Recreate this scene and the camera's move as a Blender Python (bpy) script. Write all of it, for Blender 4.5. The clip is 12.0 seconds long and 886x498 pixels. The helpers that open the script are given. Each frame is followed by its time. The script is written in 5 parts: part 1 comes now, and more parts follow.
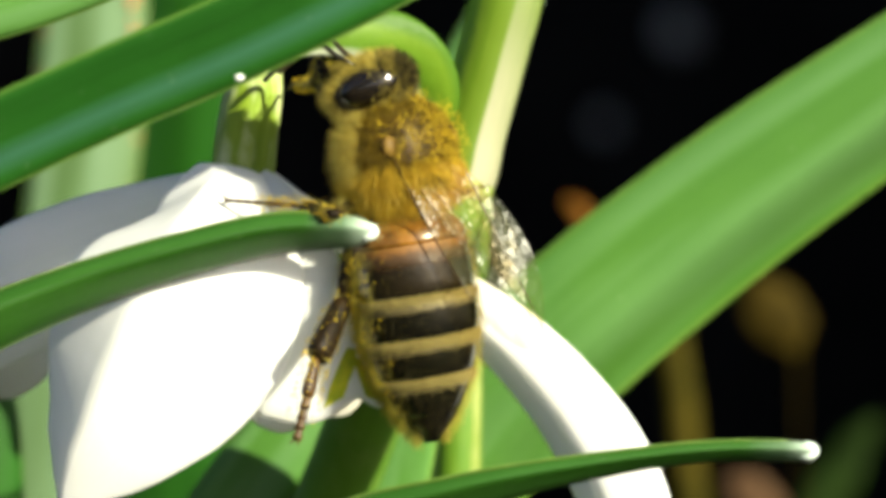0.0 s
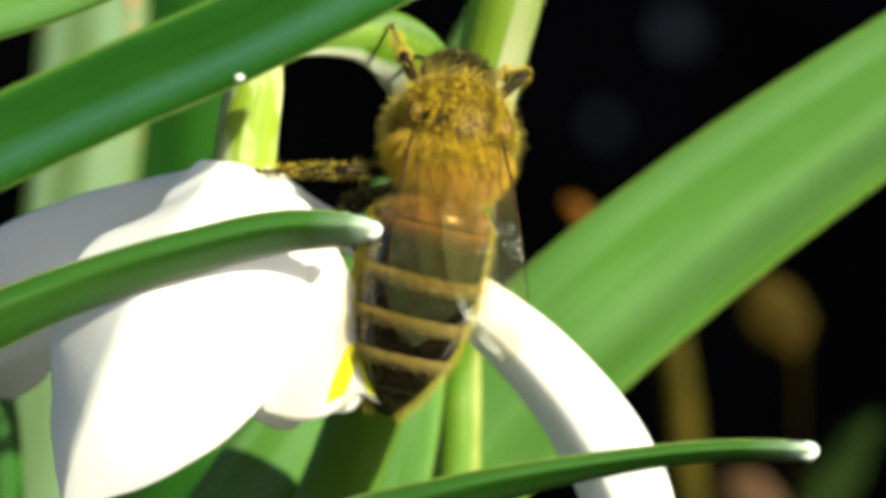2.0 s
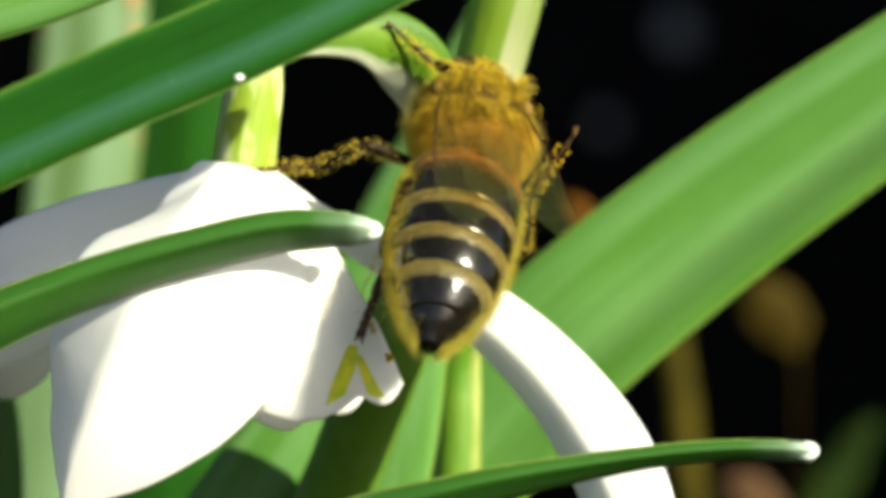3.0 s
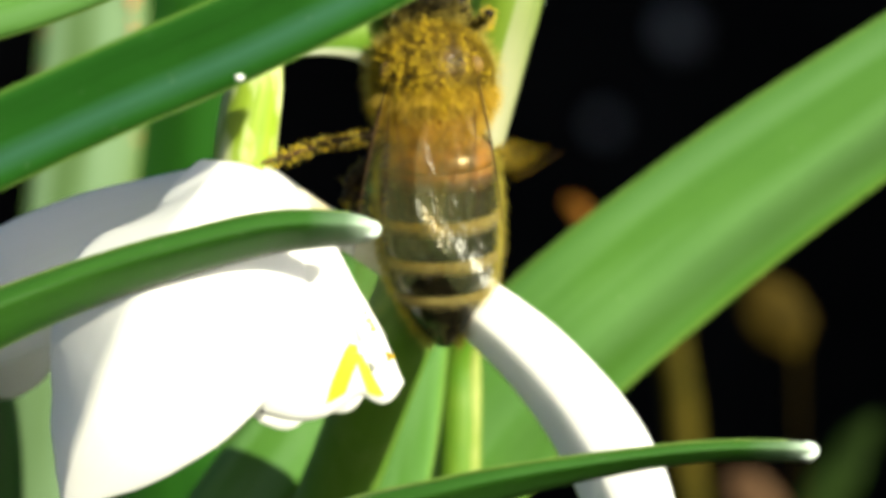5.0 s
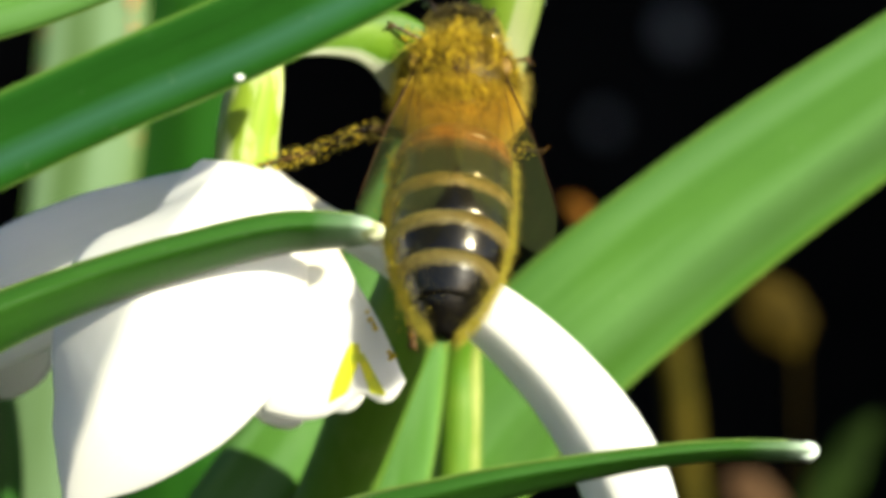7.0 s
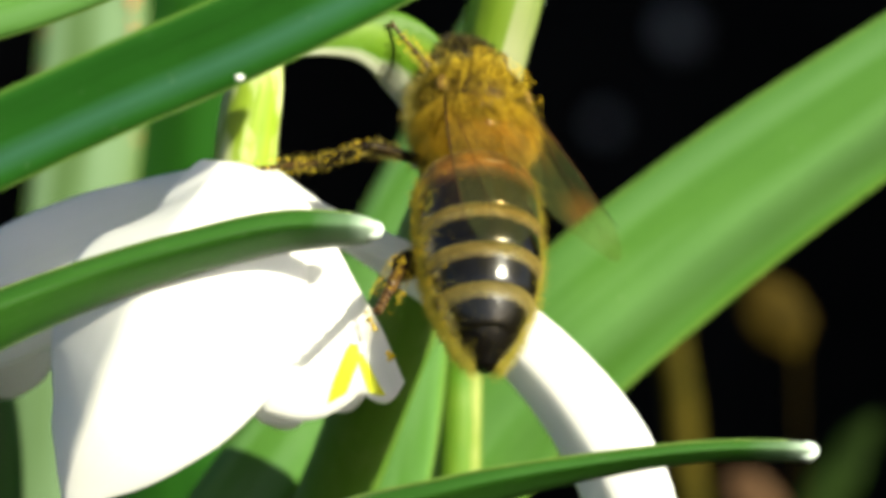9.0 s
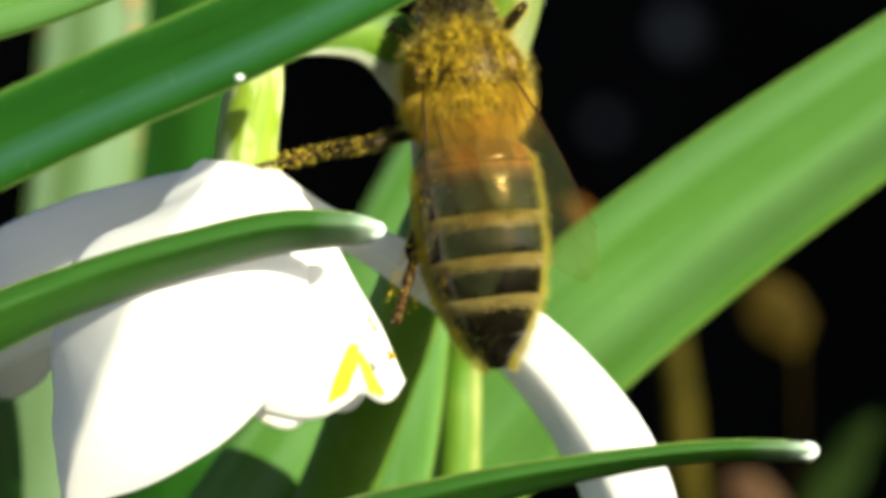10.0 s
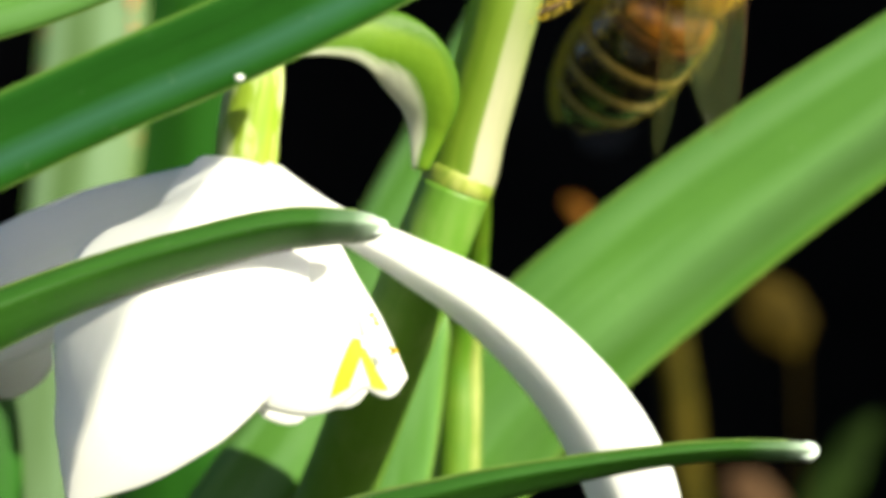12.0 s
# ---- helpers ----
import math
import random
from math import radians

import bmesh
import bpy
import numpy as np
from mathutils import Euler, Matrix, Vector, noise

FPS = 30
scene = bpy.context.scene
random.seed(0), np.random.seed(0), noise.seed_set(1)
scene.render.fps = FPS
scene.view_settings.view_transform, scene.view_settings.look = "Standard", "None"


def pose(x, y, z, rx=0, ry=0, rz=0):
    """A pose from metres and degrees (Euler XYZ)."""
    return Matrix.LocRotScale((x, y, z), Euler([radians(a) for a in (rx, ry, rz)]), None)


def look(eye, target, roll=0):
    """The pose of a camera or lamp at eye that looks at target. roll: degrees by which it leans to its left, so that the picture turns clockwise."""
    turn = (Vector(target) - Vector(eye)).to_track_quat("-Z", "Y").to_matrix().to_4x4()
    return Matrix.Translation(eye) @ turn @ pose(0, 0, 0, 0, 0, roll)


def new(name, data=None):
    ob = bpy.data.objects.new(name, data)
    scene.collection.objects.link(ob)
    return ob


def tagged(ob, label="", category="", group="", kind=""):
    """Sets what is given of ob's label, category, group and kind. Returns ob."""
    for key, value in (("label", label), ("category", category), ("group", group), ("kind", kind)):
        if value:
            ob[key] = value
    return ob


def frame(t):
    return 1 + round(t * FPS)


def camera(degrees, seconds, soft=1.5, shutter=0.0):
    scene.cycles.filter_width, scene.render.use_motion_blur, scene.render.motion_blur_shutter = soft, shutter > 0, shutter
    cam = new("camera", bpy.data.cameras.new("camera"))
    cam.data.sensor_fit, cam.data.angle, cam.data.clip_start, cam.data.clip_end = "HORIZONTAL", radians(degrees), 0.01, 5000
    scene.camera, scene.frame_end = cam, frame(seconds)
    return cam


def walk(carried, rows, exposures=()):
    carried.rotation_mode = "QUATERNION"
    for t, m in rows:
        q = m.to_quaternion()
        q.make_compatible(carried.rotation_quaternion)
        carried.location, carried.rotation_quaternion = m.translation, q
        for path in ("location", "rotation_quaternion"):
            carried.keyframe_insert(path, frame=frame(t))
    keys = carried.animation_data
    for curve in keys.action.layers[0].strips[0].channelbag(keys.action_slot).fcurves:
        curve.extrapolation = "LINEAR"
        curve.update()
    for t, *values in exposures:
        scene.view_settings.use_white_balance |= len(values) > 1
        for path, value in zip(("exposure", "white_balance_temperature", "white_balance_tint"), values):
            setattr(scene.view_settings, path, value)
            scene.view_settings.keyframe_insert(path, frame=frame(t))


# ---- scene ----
# Macro view of a honey bee on a snowdrop. Plan numbers are millimetres about a point EYE_H above the soil.
EYE_H = 0.100
MM = 0.001


def mm(p):
    """A plan point in millimetres as a world point."""
    return Vector((p[0] * MM, p[1] * MM, p[2] * MM + EYE_H))


# ---- camera ----
cam = camera(12.0, 12.0, soft=4.6, shutter=0.5)
cam.data.dof.use_dof = True
cam.data.dof.focus_distance = 0.1472
cam.data.dof.aperture_fstop = 60.0
EYE = (0, -0.1492, EYE_H)
walk(cam, [(0.0, look(EYE, (0, 0, EYE_H))), (12.0, look(EYE, (0, 0, EYE_H)))], [(0.0, 1.49), (12.0, 1.49)])

# ---- world and sun ----
TO_SUN = Vector((0.66, -0.63, 0.45)).normalized()
world = bpy.data.worlds.new("world")
scene.world = world
world.use_nodes = True
wn = world.node_tree.nodes
sky = wn.new("ShaderNodeTexSky")
sky.sky_type, sky.sun_disc = "NISHITA", False
sky.air_density, sky.dust_density = 0.65, 1.5
sky.sun_elevation = math.asin(TO_SUN.z)
sky.sun_rotation = math.atan2(TO_SUN.x, TO_SUN.y)
world.node_tree.links.new(sky.outputs[0], wn["Background"].inputs[0])
wn["Background"].inputs[1].default_value = 0.054
sun = new("sun", bpy.data.lights.new("sun", "SUN"))
sun.data.energy, sun.data.angle, sun.data.color = 4.5, radians(0.55), (1.0, 0.95, 0.71)
sun.matrix_world = look(TO_SUN * 2, (0, 0, 0))


# ---- materials ----
def material(name, rough=0.5, metal=0.0, spec=0.5):
    m = bpy.data.materials.new(name)
    m.use_nodes = True
    b = m.node_tree.nodes["Principled BSDF"]
    b.inputs["Roughness"].default_value = rough
    b.inputs["Metallic"].default_value = metal
    b.inputs["Specular IOR Level"].default_value = spec
    return m, m.node_tree, b


def node(nt, kind, **values):
    n = nt.nodes.new(kind)
    for k, v in values.items():
        n.inputs[k.replace("_", " ")].default_value = v
    return n


def ramp(nt, fac, stops):
    r = nt.nodes.new("ShaderNodeValToRGB")
    while len(r.color_ramp.elements) < len(stops):
        r.color_ramp.elements.new(0.5)
    for e, (at, c) in zip(r.color_ramp.elements, stops):
        e.position, e.color = at, (*c, 1)
    nt.links.new(fac, r.inputs[0])
    return r.outputs[0]


def noise_at(nt, scale, stretch=(1, 1, 1), detail=4.0, coords="Object"):
    tc = nt.nodes.new("ShaderNodeTexCoord")
    mp = node(nt, "ShaderNodeMapping", Scale=stretch)
    nz = node(nt, "ShaderNodeTexNoise", Scale=scale, Detail=detail)
    nt.links.new(tc.outputs[coords], mp.inputs[0])
    nt.links.new(mp.outputs[0], nz.inputs[0])
    return nz.outputs[0]


def mixed(nt, fac, a, b, how="MIX"):
    m = nt.nodes.new("ShaderNodeMix")
    m.data_type, m.blend_type = "RGBA", how
    for sock, v in ((m.inputs[0], fac), (m.inputs[6], a), (m.inputs[7], b)):
        if isinstance(v, (int, float)):
            sock.default_value = v
        elif isinstance(v, tuple):
            sock.default_value = (*v, 1)
        else:
            nt.links.new(v, sock)
    return m.outputs[2]


def bumped(nt, b, height, strength, dist):
    bp = node(nt, "ShaderNodeBump", Strength=strength, Distance=dist)
    nt.links.new(height, bp.inputs["Height"])
    nt.links.new(bp.outputs[0], b.inputs["Normal"])


def see_through(m, nt, b, colour, amount):
    """Mix in translucency, as thin leaves and petals have."""
    tr = nt.nodes.new("ShaderNodeBsdfTranslucent")
    if isinstance(colour, tuple):
        tr.inputs[0].default_value = (*colour, 1)
    else:
        nt.links.new(colour, tr.inputs[0])
    mx = node(nt, "ShaderNodeMixShader", Fac=amount)
    nt.links.new(b.outputs[0], mx.inputs[1])
    nt.links.new(tr.outputs[0], mx.inputs[2])
    nt.links.new(mx.outputs[0], nt.nodes["Material Output"].inputs[0])


def uv_out(nt):
    u = nt.nodes.new("ShaderNodeUVMap")
    u.uv_map = "UVMap"
    s = nt.nodes.new("ShaderNodeSeparateXYZ")
    nt.links.new(u.outputs[0], s.inputs[0])
    return u.outputs[0], s.outputs[0], s.outputs[1]


def leaf_material(name, dark, light, edge, rough=0.42, through_amount=0.22, bloom=0.0, rust=False, blotch=0.45, sheen=None):
    m, nt, b = material(name, rough, 0, 0.3)
    uv, across, along = uv_out(nt)
    mp = node(nt, "ShaderNodeMapping", Scale=(26, 0.7, 1))
    nt.links.new(uv, mp.inputs[0])
    veins = node(nt, "ShaderNodeTexNoise", Scale=1.6, Detail=3.0)
    nt.links.new(mp.outputs[0], veins.inputs[0])
    big = noise_at(nt, 260, (1, 1, 1), 3)
    fine = noise_at(nt, 4200, (1, 1, 1), 2)
    wide = node(nt, "ShaderNodeMapping", Scale=(2.6, 1.6, 1))
    nt.links.new(uv, wide.inputs[0])
    tone = node(nt, "ShaderNodeTexNoise", Scale=1.3, Detail=2.0)
    nt.links.new(wide.outputs[0], tone.inputs[0])
    col = ramp(nt, veins.outputs[0], [(0.15, dark), (0.9, light)])
    col = mixed(nt, ramp(nt, big, [(0.4, (0, 0, 0)), (0.7, (0.6, 0.6, 0.6))]), col, light)
    col = mixed(nt, ramp(nt, tone.outputs[0], [(0.42, (0, 0, 0)), (0.62, (blotch,) * 3)]), col, tuple(c * 0.62 for c in dark))
    # the wax bloom of the leaf
    if bloom:
        waxy = ramp(nt, tone.outputs[0], [(0.36, (bloom * 1.9,) * 3), (0.60, (bloom * 0.3,) * 3)])
        col = mixed(nt, waxy, col, (0.50, 0.70, 0.58))
    # bluish sky sheen painted into the colour as a streak along the blade
    if sheen:
        low, mid, high = sheen
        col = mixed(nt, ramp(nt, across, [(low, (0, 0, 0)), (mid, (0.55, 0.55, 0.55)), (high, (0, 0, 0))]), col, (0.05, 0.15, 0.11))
    # pale margins
    away = nt.nodes.new("ShaderNodeMath")
    away.operation = "SUBTRACT"
    nt.links.new(across, away.inputs[0])
    away.inputs[1].default_value = 0.5
    ab = nt.nodes.new("ShaderNodeMath")
    ab.operation = "ABSOLUTE"
    nt.links.new(away.outputs[0], ab.inputs[0])
    rim = ramp(nt, ab.outputs[0], [(0.455, (0, 0, 0)), (0.495, (0.85, 0.85, 0.85))])
    col = mixed(nt, rim, col, edge)
    if rust:
        near = ramp(nt, ab.outputs[0], [(0.40, (0, 0, 0)), (0.46, (1, 1, 1))])
        spot = ramp(nt, noise_at(nt, 620, (1, 1, 1), 2), [(0.60, (0, 0, 0)), (0.66, (0.8, 0.8, 0.8))])
        col = mixed(nt, mixed(nt, 1.0, near, spot, "MULTIPLY"), col, (0.42, 0.20, 0.08))
    # the whitish tip
    tip = ramp(nt, along, [(0.89, (0, 0, 0)), (0.95, (0.14, 0.14, 0.14)), (0.99, (0.75, 0.75, 0.75))])
    col = mixed(nt, tip, col, (0.55, 0.68, 0.58))
    specks = ramp(nt, fine, [(0.70, (0, 0, 0)), (0.80, (0.14, 0.14, 0.14))])
    col = mixed(nt, specks, col, (0.5, 0.6, 0.4))
    nt.links.new(col, b.inputs["Base Color"])
    grain = mixed(nt, 0.35, veins.outputs[0], noise_at(nt, 2600, (1, 1, 1), 3))
    bumped(nt, b, grain, 0.3, 0.00014)
    see_through(m, nt, b, mixed(nt, 0.4, col, (0.16, 0.40, 0.01), "MIX"), through_amount)
    return m


LEAF = leaf_material("leaf_green", (0.011, 0.070, 0.0035), (0.024, 0.122, 0.009), (0.06, 0.13, 0.02))
LEAF_SHEEN = leaf_material("leaf_sheen", (0.009, 0.062, 0.0045), (0.020, 0.112, 0.013), (0.08, 0.17, 0.02), 0.42, 0.22, 0.0, False, 0.2, (0.12, 0.30, 0.48))
LEAF_PALE = leaf_material("leaf_pale", (0.064, 0.132, 0.030), (0.094, 0.174, 0.048), (0.1085, 0.1578, 0.02938), 0.5, 0.2, 0.08, True)
LEAF_BROAD = leaf_material("leaf_broad", (0.049, 0.152, 0.014), (0.081, 0.216, 0.027), (0.165, 0.300, 0.040), 0.42, 0.2, 0.04, False, 0.12)
LEAF_OLD = leaf_material("leaf_olive", (0.015, 0.070, 0.004), (0.030, 0.106, 0.010), (0.16, 0.20, 0.03), 0.34, 0.2, 0.006)


def stem_material(name, dark, light, pale):
    m, nt, b = material(name, 0.48, 0, 0.3)
    uv, across, along = uv_out(nt)
    mp = node(nt, "ShaderNodeMapping", Scale=(14, 0.6, 1))
    nt.links.new(uv, mp.inputs[0])
    veins = node(nt, "ShaderNodeTexNoise", Scale=2.0, Detail=3.0)
    nt.links.new(mp.outputs[0], veins.inputs[0])
    mottle = noise_at(nt, 900, (1, 1, 0.4), 4)
    col = ramp(nt, veins.outputs[0], [(0.3, dark), (0.7, light)])
    col = mixed(nt, ramp(nt, mottle, [(0.45, (0, 0, 0)), (0.68, (0.7, 0.7, 0.7))]), col, pale)
    nt.links.new(col, b.inputs["Base Color"])
    bumped(nt, b, noise_at(nt, 2200, (1, 1, 0.5), 4), 0.3, 0.0001)
    see_through(m, nt, b, (0.30, 0.50, 0.02), 0.12)
    return m


STEM = stem_material("stem", (0.046, 0.135, 0.005), (0.080, 0.185, 0.010), (0.13, 0.22, 0.02))
OVARY = stem_material("ovary", (0.13, 0.22, 0.008), (0.26, 0.36, 0.03), (0.85, 0.85, 0.55))
SCAPE = stem_material("scape", (0.066, 0.172, 0.010), (0.105, 0.225, 0.026), (0.15, 0.25, 0.05))


def sheath_material():
    """Green, with a whitish papery window down one side."""
    m, nt, b = material("sheath", 0.5, 0, 0.25)
    uv, across, along = uv_out(nt)
    mp = node(nt, "ShaderNodeMapping", Scale=(16, 0.6, 1))
    nt.links.new(uv, mp.inputs[0])
    veins = node(nt, "ShaderNodeTexNoise", Scale=2.0, Detail=3.0)
    nt.links.new(mp.outputs[0], veins.inputs[0])
    col = ramp(nt, veins.outputs[0], [(0.3, (0.085, 0.165, 0.007)), (0.7, (0.16, 0.24, 0.020))])
    shift = nt.nodes.new("ShaderNodeMath")
    shift.operation = "MULTIPLY_ADD"
    nt.links.new(veins.outputs[0], shift.inputs[0])
    shift.inputs[1].default_value = 0.10
    widen = nt.nodes.new("ShaderNodeMath")
    widen.operation = "MULTIPLY_ADD"
    nt.links.new(along, widen.inputs[0])
    widen.inputs[1].default_value = -0.16
    nt.links.new(across, widen.inputs[2])
    nt.links.new(widen.outputs[0], shift.inputs[2])
    window = ramp(nt, shift.outputs[0], [(0.56, (0, 0, 0)), (0.80, (0.75, 0.75, 0.75)), (0.95, (1, 1, 1))])
    low = ramp(nt, along, [(0.04, (0.7, 0.7, 0.7)), (0.14, (1, 1, 1)), (0.55, (0.75, 0.75, 0.75)), (0.8, (0.35, 0.35, 0.35))])
    col = mixed(nt, mixed(nt, 1.0, window, low, "MULTIPLY"), col, (0.46, 0.43, 0.31))
    nt.links.new(col, b.inputs["Base Color"])
    bumped(nt, b, noise_at(nt, 2200, (1, 1, 0.5), 4), 0.3, 0.0001)
    see_through(m, nt, b, (0.30, 0.50, 0.02), 0.32)
    return m


SHEATH = sheath_material()
LIT_EDGE = stem_material("lit_edge", (0.12, 0.19, 0.02), (0.24, 0.30, 0.06), (0.42, 0.44, 0.16))
NODE = stem_material("node", (0.12, 0.20, 0.02), (0.24, 0.29, 0.04), (0.44, 0.44, 0.14))


def petal_material():
    m, nt, b = material("petal_white", 0.45)
    uv, across, along = uv_out(nt)
    mp = node(nt, "ShaderNodeMapping", Scale=(20, 0.8, 1))
    nt.links.new(uv, mp.inputs[0])
    veins = node(nt, "ShaderNodeTexNoise", Scale=1.5, Detail=3.0)
    nt.links.new(mp.outputs[0], veins.inputs[0])
    col = ramp(nt, veins.outputs[0], [(0.3, (0.88, 0.89, 0.87)), (0.65, (0.93, 0.93, 0.92))])
    nt.links.new(col, b.inputs["Base Color"])
    bumped(nt, b, veins.outputs[0], 0.12, 0.00006)
    see_through(m, nt, b, (0.92, 0.93, 0.93), 0.50)
    return m


PETAL = petal_material()


def spathe_material():
    """Green along the outer ridge, a whitish membrane along the inner side."""
    m, nt, b = material("spathe", 0.52, 0, 0.25)
    uv, across, along = uv_out(nt)
    mp = node(nt, "ShaderNodeMapping", Scale=(12, 1.5, 1))
    nt.links.new(uv, mp.inputs[0])
    veins = node(nt, "ShaderNodeTexNoise", Scale=2.0, Detail=4.0)
    nt.links.new(mp.outputs[0], veins.inputs[0])
    ad = nt.nodes.new("ShaderNodeMath")
    ad.operation = "MULTIPLY_ADD"
    nt.links.new(veins.outputs[0], ad.inputs[0])
    ad.inputs[1].default_value = 0.16
    flip = nt.nodes.new("ShaderNodeMath")
    flip.operation = "SUBTRACT"
    flip.inputs[0].default_value = 0.92
    nt.links.new(across, flip.inputs[1])
    nt.links.new(flip.outputs[0], ad.inputs[2])
    reach = ramp(nt, along, [(0.02, (0.12, 0.12, 0.12)), (0.12, (0, 0, 0)), (0.45, (0.04, 0.04, 0.04)), (0.62, (0.22, 0.22, 0.22))])
    both = nt.nodes.new("ShaderNodeMath")
    nt.links.new(ad.outputs[0], both.inputs[0])
    nt.links.new(reach, both.inputs[1])
    col = ramp(nt, both.outputs[0], [(0.0, (0.55, 0.56, 0.48)), (0.36, (0.46, 0.50, 0.36)), (0.50, (0.085, 0.19, 0.008)), (0.85, (0.13, 0.24, 0.012)), (1.0, (0.06, 0.15, 0.008))])
    nt.links.new(col, b.inputs["Base Color"])
    bumped(nt, b, noise_at(nt, 2600, (1, 1, 1), 4), 0.35, 0.00012)
    see_through(m, nt, b, col, 0.3)
    return m


SPATHE = spathe_material()


def plain(name, dark, light, rough, scale, spec=0.5, bump=0.3, dist=0.00005, coords="Object"):
    m, nt, b = material(name, rough, 0, spec)
    nz = noise_at(nt, scale, (1, 1, 1), 5, coords)
    nt.links.new(ramp(nt, nz, [(0.35, dark), (0.68, light)]), b.inputs["Base Color"])
    bumped(nt, b, nz, bump, dist)
    return m


MARGIN = plain("leaf_margin", (0.05, 0.12, 0.012), (0.10, 0.18, 0.028), 0.45, 1500)
TIP = plain("leaf_tip", (0.42, 0.54, 0.48), (0.62, 0.70, 0.66), 0.35, 1500)
MARK = plain("petal_mark", (0.42, 0.52, 0.01), (0.70, 0.68, 0.01), 0.5, 2500)
RUST = plain("rust_spot", (0.36, 0.14, 0.05), (0.60, 0.27, 0.11), 0.7, 1500, 0.1)
DRIED = plain("dried_leaf", (0.09, 0.034, 0.004), (0.17, 0.072, 0.009), 0.7, 500, 0.05)
CURLED = plain("curled_leaf", (0.045, 0.024, 0.012), (0.085, 0.050, 0.026), 0.7, 500, 0.05)
# next three base colours are darkened to stand for shade far behind
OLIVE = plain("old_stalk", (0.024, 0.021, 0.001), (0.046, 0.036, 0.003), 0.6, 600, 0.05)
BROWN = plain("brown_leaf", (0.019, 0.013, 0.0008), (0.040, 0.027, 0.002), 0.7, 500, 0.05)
LEAF_DIM = plain("shaded_leaf", (0.005, 0.012, 0.001), (0.010, 0.022, 0.003), 0.6, 500, 0.05)
BOKEH = plain("bokeh_ball", (0.12, 0.12, 0.12), (0.22, 0.22, 0.21), 0.8, 800, 0.1)
EARTH = plain("earth", (0.006, 0.005, 0.004), (0.020, 0.016, 0.012), 0.95, 120, 0.1, 1.0, 0.004)
BACKDROP = plain("bank", (0.0024, 0.0024, 0.0022), (0.006, 0.006, 0.0055), 0.95, 40, 0.05, 1.0, 0.01)

# bee
THORAX = plain("thorax_shell", (0.035, 0.020, 0.006), (0.12, 0.060, 0.012), 0.5, 3000)
HEAD = plain("head_shell", (0.010, 0.008, 0.004), (0.04, 0.028, 0.010), 0.55, 3500)
EYE_M = plain("eye_shell", (0.004, 0.003, 0.002), (0.011, 0.008, 0.005), 0.2, 6000, 0.6, 0.1)
LEG_M = plain("leg_shell", (0.004, 0.003, 0.0015), (0.020, 0.011, 0.003), 0.5, 2500, 0.12)
ANT_M = plain("antenna_shell", (0.012, 0.008, 0.005), (0.04, 0.026, 0.014), 0.35, 5000)
TEGULA = plain("wing_scale", (0.08, 0.045, 0.008), (0.20, 0.12, 0.02), 0.6, 2500, 0.2)
TARSUS_M = plain("foot_shell", (0.025, 0.012, 0.003), (0.09, 0.045, 0.008), 0.45, 2500, 0.3)
AMBER = plain("amber_plate", (0.05, 0.021, 0.0025), (0.22, 0.096, 0.010), 0.28, 1100)


def band_material(name, stops):
    """Dark glossy plate with a felted straw band along its front edge."""
    m, nt, b = material(name, 0.24, 0, 0.5)
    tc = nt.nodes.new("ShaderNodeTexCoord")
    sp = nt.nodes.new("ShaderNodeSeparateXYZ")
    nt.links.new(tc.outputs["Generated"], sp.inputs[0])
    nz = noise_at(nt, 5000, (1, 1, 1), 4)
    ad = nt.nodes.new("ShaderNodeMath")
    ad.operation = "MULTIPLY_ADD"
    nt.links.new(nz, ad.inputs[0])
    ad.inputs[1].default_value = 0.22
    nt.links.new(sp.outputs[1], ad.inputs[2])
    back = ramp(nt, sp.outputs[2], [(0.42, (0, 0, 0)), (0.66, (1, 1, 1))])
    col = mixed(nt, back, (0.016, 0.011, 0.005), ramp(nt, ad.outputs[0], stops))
    nt.links.new(col, b.inputs["Base Color"])
    nt.links.new(ramp(nt, ad.outputs[0], [(0.70, (0.2, 0.2, 0.2)), (0.85, (0.6, 0.6, 0.6))]), b.inputs["Roughness"])
    bumped(nt, b, nz, 0.25, 0.00004)
    return m


BAND = band_material("banded_plate", [(0.0, (0.020, 0.013, 0.006)), (0.1, (0.002, 0.0016, 0.001)), (0.70, (0.005, 0.0045, 0.002)), (0.92, (0.20, 0.16, 0.06))])
AMBER_DARK = band_material("amber_to_dark_plate", [(0.0, (0.05, 0.036, 0.012)), (0.12, (0.010, 0.007, 0.003)), (0.62, (0.010, 0.007, 0.003)), (0.86, (0.05, 0.021, 0.003)), (1.0, (0.17, 0.072, 0.008))])
TAIL = plain("tail_plate", (0.0012, 0.0011, 0.0008), (0.003, 0.0022, 0.0015), 0.22, 2500, 0.5)


def hair_material(name, dark, light):
    m, nt, b = material(name, 0.55, 0, 0.3)
    g = nt.nodes.new("ShaderNodeNewGeometry")
    nt.links.new(ramp(nt, g.outputs["Random Per Island"], [(0.0, dark), (1.0, light)]), b.inputs["Base Color"])
    see_through(m, nt, b, light, 0.5)
    return m


